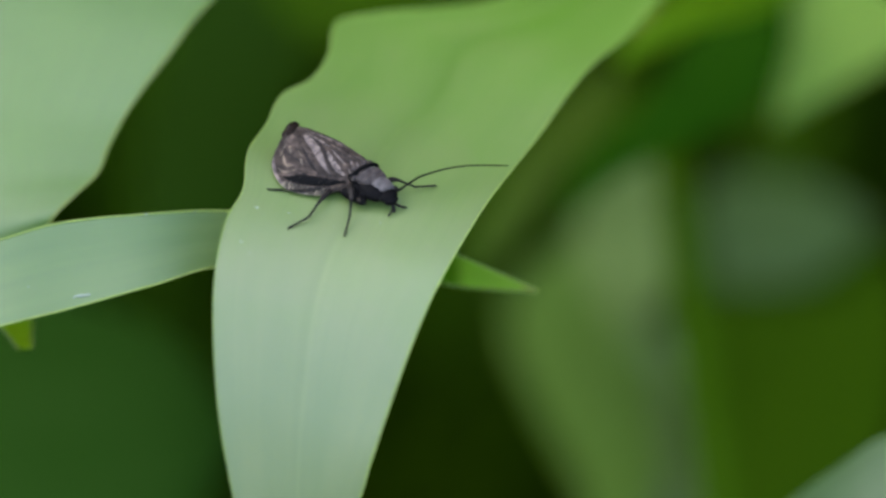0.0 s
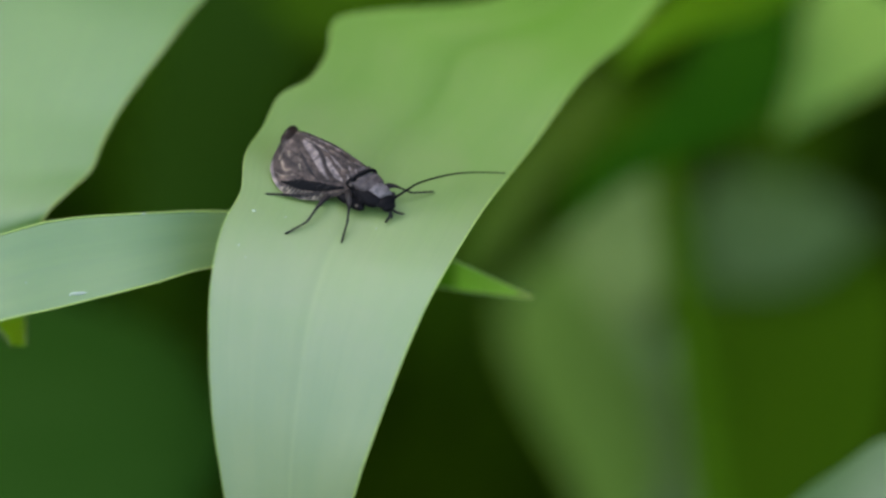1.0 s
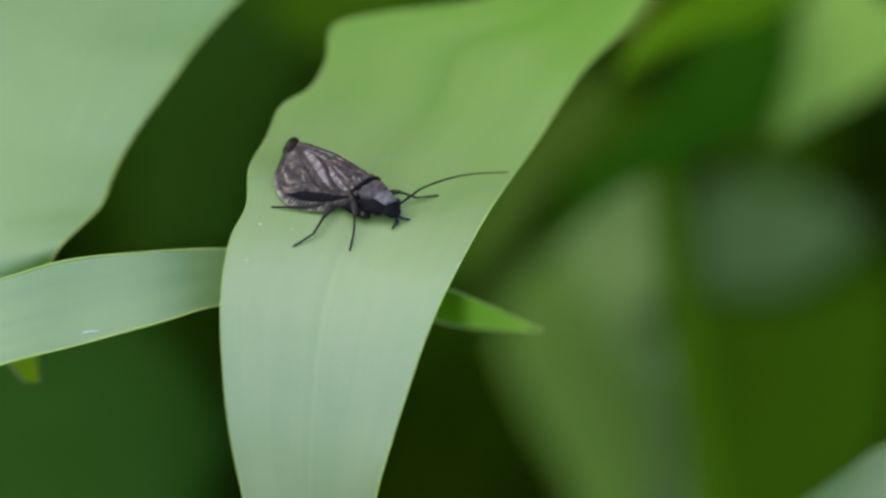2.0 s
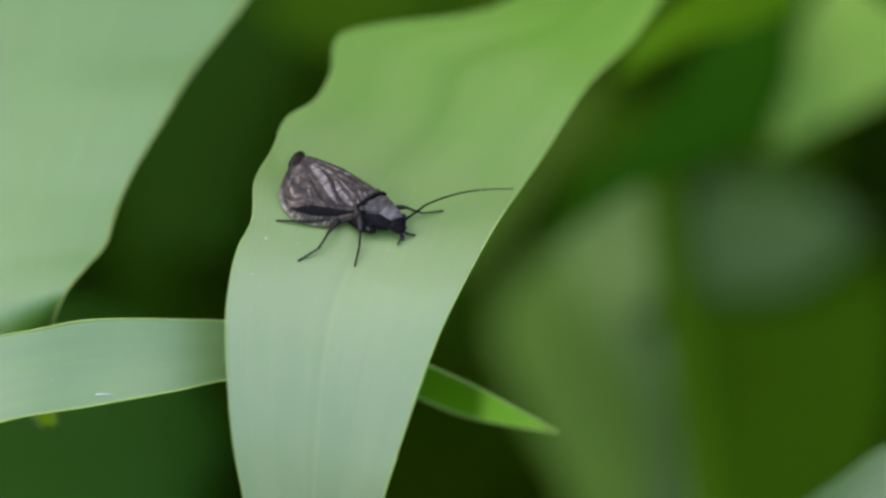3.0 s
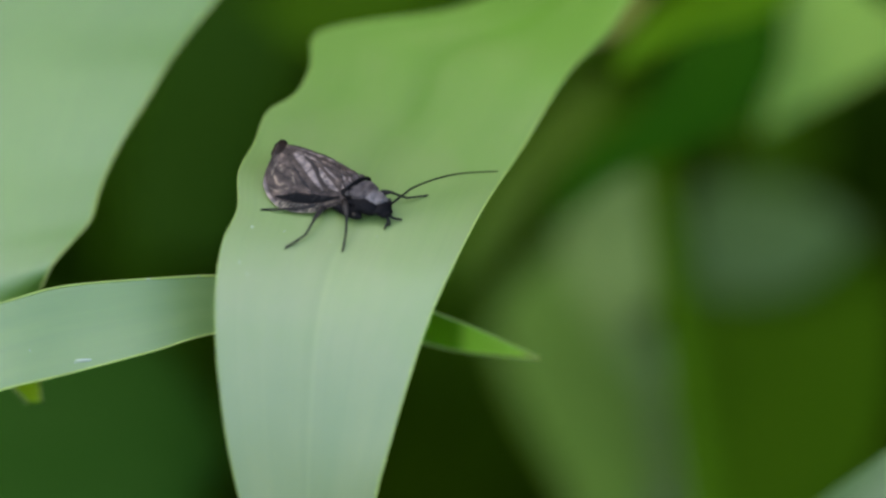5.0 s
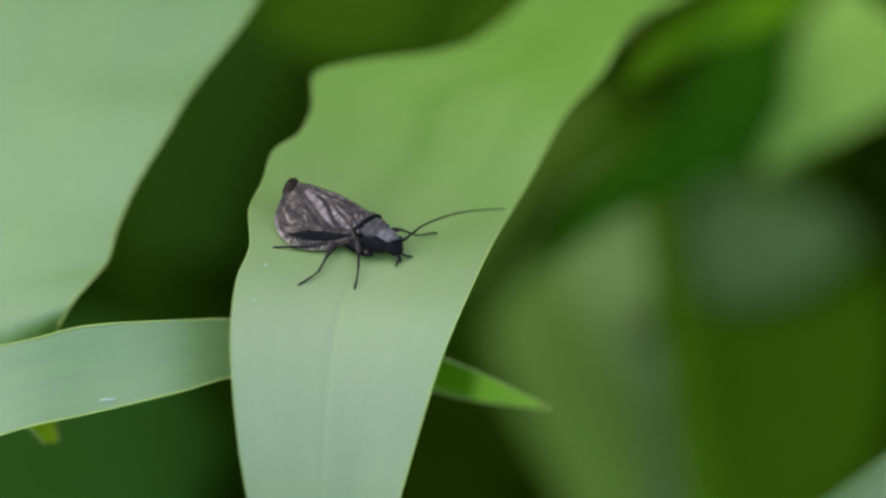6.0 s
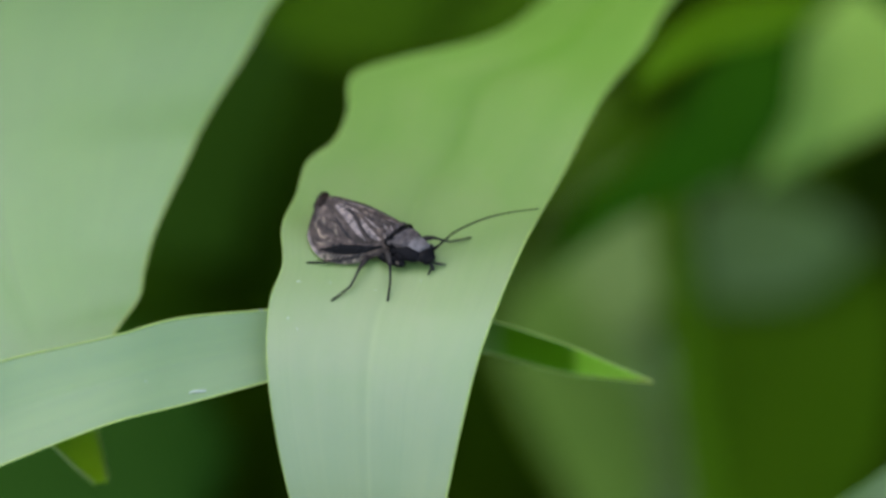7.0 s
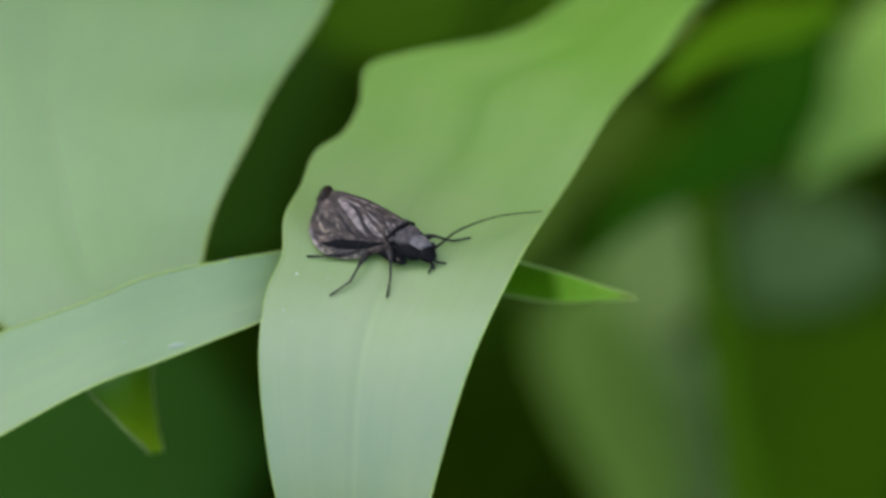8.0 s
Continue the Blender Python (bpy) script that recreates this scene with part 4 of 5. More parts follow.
def build_insect():
    fly = new("alderfly")
    fly.empty_display_size = 0.005
    # abdomen with rings
    bm = bmesh.new()
    n = 30
    tube(bm, [mm((0.2 - 8.2 * k / n, 0, 1.45 - 0.25 * k / n)) for k in range(n + 1)],
         [MM * (0.25 + 1.05 * math.sin(math.pi * min(1, 0.25 + 0.75 * k / n)) ** 0.6 + 0.06 * math.cos(k * 2.1)) for k in range(n + 1)], 16, 0.85)
    part("abdomen", bm, BROWN, fly, "dark brown ringed abdomen")
    # thorax, with mottled lumps between the wing bases
    bm = bmesh.new()
    blob(bm, (-1.0, 0, 1.65), (1.7, 1.55, 1.25))
    blob(bm, (-0.4, -1.1, 1.1), (1.5, 0.8, 0.75))
    part("thorax", bm, CHITIN_BLACK, fly)
    for c, r in (((-0.75, 0.45, 3.0), (0.4, 0.5, 0.25)), ((-1.0, -0.5, 2.85), (0.35, 0.45, 0.25)), ((-0.4, 1.15, 2.55), (0.35, 0.45, 0.3)), ((-0.62, -1.15, 2.3), (0.25, 0.4, 0.3))):
        bm = bmesh.new()
        blob(bm, c, r)
        part("thorax_hump", bm, CHITIN_GREY, fly, "grey lump between the wing bases")
    for c in ((0.75, -1.6, 0.95), (-0.45, -1.55, 1.0), (-1.6, -1.6, 0.95), (1.6, 1.0, 0.95), (0.0, 1.1, 0.95), (-1.4, 1.1, 0.95)):
        bm = bmesh.new()
        blob(bm, c, (0.6, 0.42, 0.7), (0, 15, 0), 8, 12)
        part("coxa", bm, CHITIN_BLACK, fly, "black leg base under the body")
    bm = bmesh.new()
    blob(bm, (-0.5, -1.75, 0.72), (2.1, 0.75, 0.6), (0, 0, -6))
    part("sternum", bm, CHITIN_BLACK, fly, "black underside between the leg bases")
    bm = bmesh.new()
    blob(bm, (0.82, -2.25, 1.0), (0.22, 0.14, 0.26), (0, 20, -20), 8, 12)
    part("coxa_joint", bm, WING_TAN, fly, "small tan joint of the front leg")
    # pronotum: a tapering saddle with rounded shoulders, turned a little to the insect's right
    near0, far0 = np.array((-0.7, -1.25, 2.12)), np.array((0.42, 1.48, 2.2))
    near1, far1 = np.array((0.98, -1.02, 1.86)), np.array((1.86, 1.16, 1.92))
    bm = plate(near0, far0, near1, far1, 0.68, 0.56, 15.0)
    body = bmesh.new()
    blob(body, (0.95, -0.35, 1.35), (1.85, 1.4, 0.85), (0, 8, -12))
    part("prothorax", body, CHITIN_BLACK, fly, "black underside behind the head")
    saddle = part("pronotum", bm, CHITIN_GREY, fly, "slate grey saddle-shaped plate behind the head")
    bm = bmesh.new()
    mid, half = (near0 + far0) / 2 + np.array((-0.16, 0.03, -0.1)), (far0 - near0) / 2 * 1.08
    tube(bm, [mm(tuple(mid + half * math.cos(q) + np.array((0, 0, 1.0 * math.sin(q))))) for q in np.linspace(-0.5, math.pi + 0.5, 26)], 0.00019, 8)
    part("collar", bm, CHITIN_BLACK, saddle, "black collar groove")
    # head, eyes, mouth parts
    bm = bmesh.new()
    blob(bm, (2.95, -0.15, 1.2), (0.72, 1.0, 0.48), (0, 28, -25))
    blob(bm, (3.42, -0.3, 0.95), (0.42, 0.75, 0.42), (0, 35, -25))
    head = part("head", bm, CHITIN_BLACK, fly, "flat black head")
    crown = plate(np.array((0.92, -0.86, 1.86)), np.array((1.75, 1.06, 1.92)), np.array((2.42, -0.5, 1.62)), np.array((3.08, 0.78, 1.66)), 0.56, 0.40, 9.0)
    part("crown", crown, CHITIN_PALE, head, "paler grey flat top of the head")
    for c in ((2.32, -1.02, 1.2), (3.02, 0.88, 1.5)):
        bm = bmesh.new()
        blob(bm, c, (0.3, 0.24, 0.3))
        part("eye", bm, EYE_DARK, head)
    for pts in (((3.48, -0.45, 0.8), (3.9, -0.75, 0.5), (3.95, -1.55, 0.1)), ((3.75, -0.25, 0.85), (4.2, -0.1, 0.55), (4.8, 0.55, 0.1)), ((3.6, -0.4, 0.7), (4.0, -0.55, 0.35), (4.15, -0.85, 0.12))):
        bm = bmesh.new()
        tube(bm, smooth_path(pts, 9) * MM, [MM * r for r in (0.13, 0.15, 0.12, 0.14, 0.13, 0.11, 0.13, 0.11, 0.07)], 8)
        part("palp", bm, CHITIN, head)
    # the long feeler
    bm = bmesh.new()
    line = smooth_path([(3.35, 0.45, 1.5), (4.07, 1.78, 2.2), (4.56, 3.11, 2.4), (6.01, 5.55, 2.4), (7.62, 7.85, 2.0), (10.16, 10.54, 1.4)], 60)
    tube(bm, line * MM, [MM * (0.13 - 0.07 * k / 59 + 0.014 * math.sin(k * 2.6)) for k in range(60)], 8)
    part("antenna", bm, CHITIN_BLACK, head, "long thin curved black antenna")
    # wings
    build_wing(fly, 1, "wing", "smoky grey-brown veined wing folded like a roof", WING)
    build_wing(fly, -1, "wing", "smoky grey-brown veined wing folded like a roof", WING_LIT)
    bm = bmesh.new()
    blob(bm, (-8.98, -0.15, 2.95), (0.65, 1.12, 0.55), (0, -15, 8))
    blob(bm, (-9.15, -0.75, 2.6), (0.4, 0.6, 0.55), (0, -15, 0))
    part("wing_tip", bm, BROWN, fly, "brown tip where the folded wings meet")
    # legs
    legs = (
        ((-0.62, -1.7, 1.75), (0.55, -3.2, 1.55), (1.19, -4.31, 0.57), (1.73, -5.83, -0.44), 0.27),
        ((-2.2, -2.4, 0.7), (-2.16, -4.7, 0.9), (-2.05, -6.69, 0.37), (-3.07, -8.59, -0.31), 0.26),
        ((-1.4, -1.5, 0.9), (-4.4, -4.4, 0.6), (-6, -5.29, 0.41), (-7.46, -5.96, 0.08), 0.26),
        ((1.6, 1.2, 1.3), (2.56, 2.05, 1.4), (3.98, 3.04, 0.5), (5.32, 4.86, 0.01), 0.25),
        ((0, 1, 1.2), (-2.2, 1.9, 0.9), (-3.63, 2.54, 0.08), (-4.72, 3.11, -0.43), 0.2),
        ((-1.2, 1, 1.1), (-3.2, 1.6, 0.9), (-5.03, 2.24, 0.08), (-6.22, 2.71, -0.43), 0.2),
    )
    for hip, knee, ankle, foot, thick in legs:
        leg = new("leg")
        leg.parent = fly
        build_leg(leg, hip, knee, ankle, foot, thick)
    tagged(fly, "dark grey-brown alderfly with folded veined wings resting on a leaf", "insect")
    return fly


alderfly = build_insect()


# ---- movement ----
def rows_of(table):
    return [(t, pose(x, y, z, rx, ry, rz)) for t, x, y, z, rx, ry, rz in table]


MAIN_SWAY = [
    (0, -0.008712, 0.003097, 0.454053, 0.127, 0.453, 0.222),
    (0.1, -0.007293, 0.002555, 0.452832, 0.456, -0.778, 1.031),
    (0.2, -0.008250, 0.003349, 0.453519, 0.798, 0.509, 0.101),
    (0.3, -0.007930, 0.004245, 0.454354, 1.129, -0.313, 0.621),
    (0.4, -0.007554, 0.003848, 0.453338, 1.461, -0.519, 0.719),
    (0.5, -0.008004, 0.003896, 0.452961, 1.808, 1.034, -0.370),
    (0.6, -0.007893, 0.004128, 0.453352, 1.805, 0.975, -0.178),
    (0.7, -0.007923, 0.004239, 0.453571, 1.801, 0.380, 0.374),
    (0.8, -0.008761, 0.004101, 0.453430, 1.801, 0.913, 0.168),
    (0.9, -0.008338, 0.003709, 0.452929, 1.796, 1.633, -0.162),
    (1, -0.008656, 0.003826, 0.453156, 1.793, 1.779, -0.107),
    (1.1, -0.008356, 0.004117, 0.453377, 1.918, -0.167, 0.838),
    (1.2, -0.008277, 0.004591, 0.453858, 2.044, 1.064, -0.343),
    (1.3, -0.007732, 0.002302, 0.450387, 2.165, -0.942, 0.642),
    (1.4, -0.007987, 0.004050, 0.452692, 2.280, -1.888, 0.917),
    (1.5, -0.008142, 0.003759, 0.452078, 2.428, -0.190, -0.573),
    (1.6, -0.007869, 0.003717, 0.452091, 2.482, -0.519, -0.246),
    (1.7, -0.007890, 0.003965, 0.452520, 2.533, -1.021, 0.200),
    (2.8, -0.007038, 0.002976, 0.451906, 3.118, -0.967, 1.359),
    (2.9, -0.007075, 0.002833, 0.451775, 3.187, -0.447, 1.119),
    (3, -0.006820, 0.002711, 0.451673, 3.248, -0.204, 1.065),
    (3.1, -0.007165, 0.002563, 0.452064, 2.668, -0.199, 1.248),
    (3.2, -0.007233, 0.002236, 0.452201, 2.101, 0.570, 0.919),
    (3.3, -0.008522, 0.003228, 0.454228, 1.520, 0.262, 1.313),
    (3.4, -0.008600, 0.002942, 0.454422, 0.941, 1.224, 0.857),
    (3.5, -0.008723, 0.002455, 0.454329, 0.302, 3.511, -0.494),
    (3.6, -0.008287, 0.002334, 0.453693, 0.103, 1.492, 1.275),
    (3.7, -0.008339, 0.002616, 0.453636, -0.148, 1.369, 1.770),
    (3.8, -0.008412, 0.002922, 0.453614, -0.406, 1.755, 1.916),
    (3.9, -0.008399, 0.002791, 0.452963, -0.663, 2.073, 2.104),
    (4, -0.008525, 0.002824, 0.452550, -0.947, 3.153, 1.751),
    (4.1, -0.008395, 0.002722, 0.453004, -0.489, 1.420, 2.403),
    (4.2, -0.008411, 0.002488, 0.453266, -0.071, 0.531, 2.458),
    (4.3, -0.008100, 0.002239, 0.453511, 0.341, -0.068, 2.308),
    (4.4, -0.008315, 0.001971, 0.453725, 0.756, -0.261, 1.869),
    (4.5, -0.008108, 0.001566, 0.453743, 1.169, -0.727, 1.627),
    (4.6, -0.008224, 0.002028, 0.454074, 1.056, -1.451, 2.485),
    (4.7, -0.008395, 0.002394, 0.454265, 0.973, -1.207, 2.645),
    (5.8, -0.006243, 0.002126, 0.450198, 0.089, 0.339, 5.240),
    (5.9, -0.006508, 0.002088, 0.449809, 0.010, 0.819, 5.225),
    (6, -0.006879, 0.002317, 0.449803, -0.061, 0.827, 5.560),
    (6.1, -0.006151, 0.001860, 0.449634, 0.845, 0.540, 5.070),
    (6.2, -0.006284, 0.001594, 0.449742, 1.735, -0.629, 5.235),
    (6.3, -0.005920, 0.001607, 0.450252, 2.600, -1.577, 5.241),
    (6.4, -0.006087, 0.001216, 0.450178, 3.476, -2.129, 4.961),
    (6.5, -0.004480, -0.000243, 0.448561, 4.432, -1.904, 4.127),
    (6.6, -0.005112, 0.000865, 0.449184, 3.977, -2.937, 4.149),
    (6.7, -0.005223, 0.001260, 0.448776, 3.577, -3.511, 3.841),
    (6.8, -0.004397, 0.002046, 0.448932, 3.170, -4.175, 3.599),
    (6.9, -0.003015, 0.001176, 0.446696, 2.588, -6.454, 4.534),
    (7, -0.004239, 0.003105, 0.448507, 2.321, -6.008, 3.480),
    (7.1, -0.006646, 0.004688, 0.449691, 1.584, -5.582, 2.417),
    (7.2, -0.005195, 0.005332, 0.449516, 0.771, -5.855, 1.873),
    (7.3, -0.006604, 0.005524, 0.448685, 0.017, -4.772, 0.376),
    (7.4, -0.007465, 0.007091, 0.449849, -0.823, -4.993, -0.180),
    (7.5, -0.009753, 0.007215, 0.448921, -1.667, -4.290, -1.371),
    (7.6, -0.004428, 0.004735, 0.446680, -0.630, -6.541, 0.703),
    (7.7, -0.007017, 0.005382, 0.448971, 0.464, -5.616, 0.572),
    (7.8, -0.010138, 0.006292, 0.451639, 1.587, -0.292, -2.571),
    (7.9, -0.010305, 0.004957, 0.451059, 2.645, -4.165, 0.617),
    (8, -0.007935, 0.002741, 0.449201, 3.708, -4.181, 1.163),
]
BLADE_SWAY = [
    (0, -0.021959, 0.002273, 0.449611, -2.052, -0.418, 0.577),
    (0.1, -0.021262, 0.000802, 0.447036, -1.266, 1.627, -0.966),
    (0.2, -0.022397, 0.002679, 0.449244, -0.450, 0.808, -0.384),
    (0.3, -0.021850, 0.003171, 0.449474, 0.355, 0.388, -0.119),
    (0.4, -0.021489, 0.002066, 0.447422, 1.113, 2.780, -1.761),
    (0.5, -0.021973, 0.003083, 0.448403, 1.951, 1.240, -0.749),
    (0.6, -0.022033, 0.003209, 0.448658, 1.517, 0.429, -0.358),
    (0.7, -0.021184, 0.002368, 0.447533, 1.071, 1.060, -0.921),
    (0.8, -0.019689, 0.000507, 0.444947, 0.507, 4.663, -3.540),
    (0.9, -0.021556, 0.002619, 0.448043, 0.184, 1.433, -1.479),
    (1, -0.021952, 0.003225, 0.448985, -0.245, 0.581, -1.036),
    (1.1, -0.021234, 0.002418, 0.447606, -1.090, 1.741, -1.491),
    (1.2, -0.020506, 0.001302, 0.445787, -1.948, 2.744, -1.880),
    (1.3, -0.021749, 0.001628, 0.446025, -2.740, 1.407, -0.499),
    (1.4, -0.021856, 0.003143, 0.447969, -3.565, -1.250, 2.001),
    (1.5, -0.021149, 0.002878, 0.447364, -4.384, 0.481, 1.029),
    (1.6, -0.018691, -0.000143, 0.443181, -4.503, 4.041, -2.085),
    (1.7, -0.020128, 0.001302, 0.445390, -4.412, 1.799, -0.420),
    (2.8, -0.020722, 0.001194, 0.446789, -4.423, -1.899, 0.611),
    (2.9, -0.020781, 0.000627, 0.446116, -4.396, 0.233, -1.325),
    (3, -0.018295, -0.003402, 0.440478, -4.471, 3.265, -4.001),
    (3.1, -0.020245, -0.000589, 0.444973, -3.335, -0.997, -0.985),
    (3.2, -0.021849, 0.001183, 0.447972, -2.267, -0.732, -1.668),
    (3.3, -0.021653, 0.000630, 0.447639, -1.199, -0.351, -2.418),
    (3.4, -0.023327, 0.002292, 0.450480, -0.164, -2.177, -1.588),
    (3.5, -0.022796, 0.002249, 0.450879, 0.928, 0.181, -3.685),
    (3.6, -0.023013, 0.001485, 0.449296, 0.875, -0.487, -2.134),
    (3.7, -0.022937, 0.001548, 0.448901, 0.824, -1.287, -0.489),
    (3.8, -0.023257, 0.002206, 0.449359, 0.798, -0.817, 0.293),
    (3.9, -0.023216, 0.002167, 0.448817, 0.779, -0.286, 1.034),
    (4, -0.022080, 0.002379, 0.448635, 0.755, 1.440, 0.965),
    (4.1, -0.022384, 0.001969, 0.448829, 0.592, -1.092, 1.728),
    (4.2, -0.022248, 0.001903, 0.449516, 0.426, 1.509, -1.028),
    (4.3, -0.022786, 0.001267, 0.449381, 0.269, -1.859, 0.328),
    (4.4, -0.022614, 0.000417, 0.448944, 0.122, -2.074, -0.491),
    (4.5, -0.020286, -0.001800, 0.446538, 0.014, 0.606, -3.339),
    (4.6, -0.019635, -0.009238, 0.435473, -0.407, 7.036, -7.441),
    (4.7, -0.020466, -0.001155, 0.446710, -0.216, 0.192, -2.149),
    (5.8, -0.018208, -0.003382, 0.439333, -1.479, 3.759, 0.243),
    (5.9, -0.017538, -0.002606, 0.440074, -1.609, 4.372, 0.241),
    (6, -0.018032, -0.001940, 0.440652, -1.669, 3.673, 1.219),
    (6.1, -0.018982, -0.001518, 0.441763, -2.681, 2.005, 1.680),
    (6.2, -0.017182, -0.004030, 0.438637, -3.809, 3.538, -0.360),
    (6.3, -0.016945, -0.004694, 0.438181, -4.848, 2.999, -0.793),
    (6.4, -0.016428, -0.004644, 0.438751, -5.865, 1.948, -0.778),
    (6.5, -0.015724, -0.004801, 0.439027, -6.890, 1.026, -0.844),
    (6.6, -0.015477, -0.006771, 0.435467, -5.226, 2.912, -3.619),
    (6.7, -0.015208, -0.005476, 0.436628, -3.469, 1.963, -3.909),
    (6.8, -0.013555, -0.005543, 0.435822, -1.767, 2.766, -5.572),
    (6.9, -0.012615, -0.007245, 0.432649, -0.070, 3.623, -7.171),
    (7, -0.009856, -0.000597, 0.441551, 1.704, -2.480, -4.104),
    (7.1, -0.012362, -0.000039, 0.441215, 1.219, -2.541, -4.902),
    (7.2, -0.010978, -0.000828, 0.438928, 0.765, -1.804, -6.259),
    (7.3, -0.012752, -0.000245, 0.438628, 0.297, -2.019, -6.986),
    (7.4, -0.017951, 0.003756, 0.443277, -0.439, -7.057, -4.296),
    (7.5, -0.014379, -0.001264, 0.434860, -0.623, -2.788, -8.219),
    (7.6, -0.014985, 0.000824, 0.439063, -1.215, -5.643, -5.973),
    (7.7, -0.010208, -0.001268, 0.437209, -1.475, -1.980, -8.509),
    (7.8, -0.018243, 0.006910, 0.450232, -2.596, -10.291, -2.022),
    (7.9, -0.017926, 0.005757, 0.449739, -2.957, -9.635, -2.296),
    (8, -0.016362, 0.002776, 0.446598, -3.443, -9.902, -1.848),
]
BROAD_SWAY = [
    (0, -0.037435, 0.014916, 0.448638, 0.000, 0.127, -0.089),
    (0.1, -0.037440, 0.014950, 0.448687, 0.004, 0.155, -0.108),
    (0.2, -0.037736, 0.015512, 0.449491, 0.008, 0.274, -0.192),
    (0.3, -0.037485, 0.015246, 0.449112, 0.012, 0.208, -0.146),
    (0.4, -0.037475, 0.015133, 0.448951, 0.016, 0.239, -0.167),
    (0.5, -0.037258, 0.014834, 0.448524, 0.020, 0.189, -0.133),
    (0.6, -0.037517, 0.015270, 0.449149, 0.022, 0.256, -0.180),
    (0.7, -0.037331, 0.014838, 0.448531, 0.024, 0.190, -0.133),
    (0.8, -0.037006, 0.014454, 0.447983, 0.026, 0.050, -0.035),
    (0.9, -0.037564, 0.015109, 0.448918, 0.028, 0.244, -0.171),
    (1, -0.037661, 0.015212, 0.449066, 0.030, 0.264, -0.185),
    (1.1, -0.037714, 0.015390, 0.449322, 0.036, 0.171, -0.120),
    (1.2, -0.037040, 0.014573, 0.448156, 0.042, -0.182, 0.127),
    (1.3, -0.036904, 0.014547, 0.448120, 0.047, -0.349, 0.244),
    (1.4, -0.036876, 0.014506, 0.448063, 0.053, -0.460, 0.322),
    (1.5, -0.036777, 0.014514, 0.448075, 0.058, -0.613, 0.427),
    (1.6, -0.036347, 0.014124, 0.447518, 0.060, -0.765, 0.534),
    (1.7, -0.036339, 0.013781, 0.447027, 0.065, -0.713, 0.497),
    (2.8, -0.035996, 0.012929, 0.445812, 0.110, -0.576, 0.401),
    (2.9, -0.036304, 0.012964, 0.445863, 0.087, -2.166, 1.511),
    (3, -0.035383, 0.010973, 0.443007, 0.016, -4.129, 2.884),
    (3.1, -0.035607, 0.011264, 0.443425, 0.071, -2.702, 1.886),
    (3.2, -0.036986, 0.014280, 0.447750, 0.106, -0.973, 0.678),
    (3.3, -0.036615, 0.013736, 0.446969, 0.108, 0.252, -0.176),
    (3.4, -0.037454, 0.015650, 0.449712, 0.083, 1.836, -1.282),
    (3.5, -0.037696, 0.016216, 0.450522, 0.036, 3.243, -2.266),
    (3.6, -0.037195, 0.014950, 0.448708, 0.067, 2.475, -1.728),
    (3.7, -0.037080, 0.014443, 0.447984, 0.087, 1.836, -1.282),
    (3.8, -0.037403, 0.015205, 0.449075, 0.102, 1.301, -0.907),
    (3.9, -0.037323, 0.014812, 0.448514, 0.113, 0.669, -0.467),
    (4, -0.037567, 0.015098, 0.448924, 0.120, 0.131, -0.092),
    (4.1, -0.037298, 0.013984, 0.447327, 0.128, -0.189, 0.132),
    (4.2, -0.037732, 0.014856, 0.448581, 0.135, -0.327, 0.227),
    (4.3, -0.037514, 0.013993, 0.447343, 0.142, -0.637, 0.443),
    (4.4, -0.037395, 0.013275, 0.446313, 0.147, -0.915, 0.637),
    (4.5, -0.037509, 0.013335, 0.446401, 0.152, -1.141, 0.794),
    (4.6, -0.035498, 0.010106, 0.441760, 0.043, -4.531, 3.161),
    (4.7, -0.037270, 0.013145, 0.446129, 0.078, -4.002, 2.789),
    (5.8, -0.034795, 0.010154, 0.441824, 0.152, -4.285, 2.977),
    (5.9, -0.034990, 0.010384, 0.442155, 0.166, -4.172, 2.896),
    (6, -0.034933, 0.010386, 0.442157, 0.175, -4.150, 2.881),
    (6.1, -0.035290, 0.010918, 0.442925, 0.182, -4.184, 2.903),
    (6.2, -0.033910, 0.009311, 0.440604, 0.157, -4.785, 3.322),
    (6.3, -0.033647, 0.009109, 0.440313, 0.150, -5.023, 3.488),
    (6.4, -0.033602, 0.009015, 0.440176, 0.150, -5.177, 3.593),
    (6.5, -0.033451, 0.008855, 0.439943, 0.145, -5.370, 3.728),
    (6.6, -0.032142, 0.008121, 0.438881, 0.027, -6.981, 4.859),
    (6.7, -0.032184, 0.008196, 0.438989, -0.071, -8.083, 5.636),
    (6.8, -0.030846, 0.007362, 0.437783, -0.243, -9.685, 6.777),
    (6.9, -0.029857, 0.006762, 0.436914, -0.431, -11.155, 7.837),
    (7, -0.032184, 0.008338, 0.439192, -0.135, -8.815, 6.155),
    (7.1, -0.032980, 0.008485, 0.439404, -0.162, -9.134, 6.380),
    (7.2, -0.033140, 0.007188, 0.437525, -0.196, -9.497, 6.638),
    (7.3, -0.033486, 0.006397, 0.436379, -0.228, -9.832, 6.876),
    (7.4, -0.036282, 0.007397, 0.437824, -0.312, -10.551, 7.391),
    (7.5, -0.034596, 0.005511, 0.435092, -0.299, -10.517, 7.364),
    (7.6, -0.031506, 0.006713, 0.436832, -0.087, -8.744, 6.097),
    (7.7, -0.029760, 0.006014, 0.435821, 0.071, -7.134, 4.959),
    (7.8, -0.031174, 0.013732, 0.447000, 0.192, -5.576, 3.867),
    (7.9, -0.031194, 0.013962, 0.447336, 0.111, -6.665, 4.631),
    (8, -0.029694, 0.010041, 0.441656, 0.010, -7.791, 5.424),
]
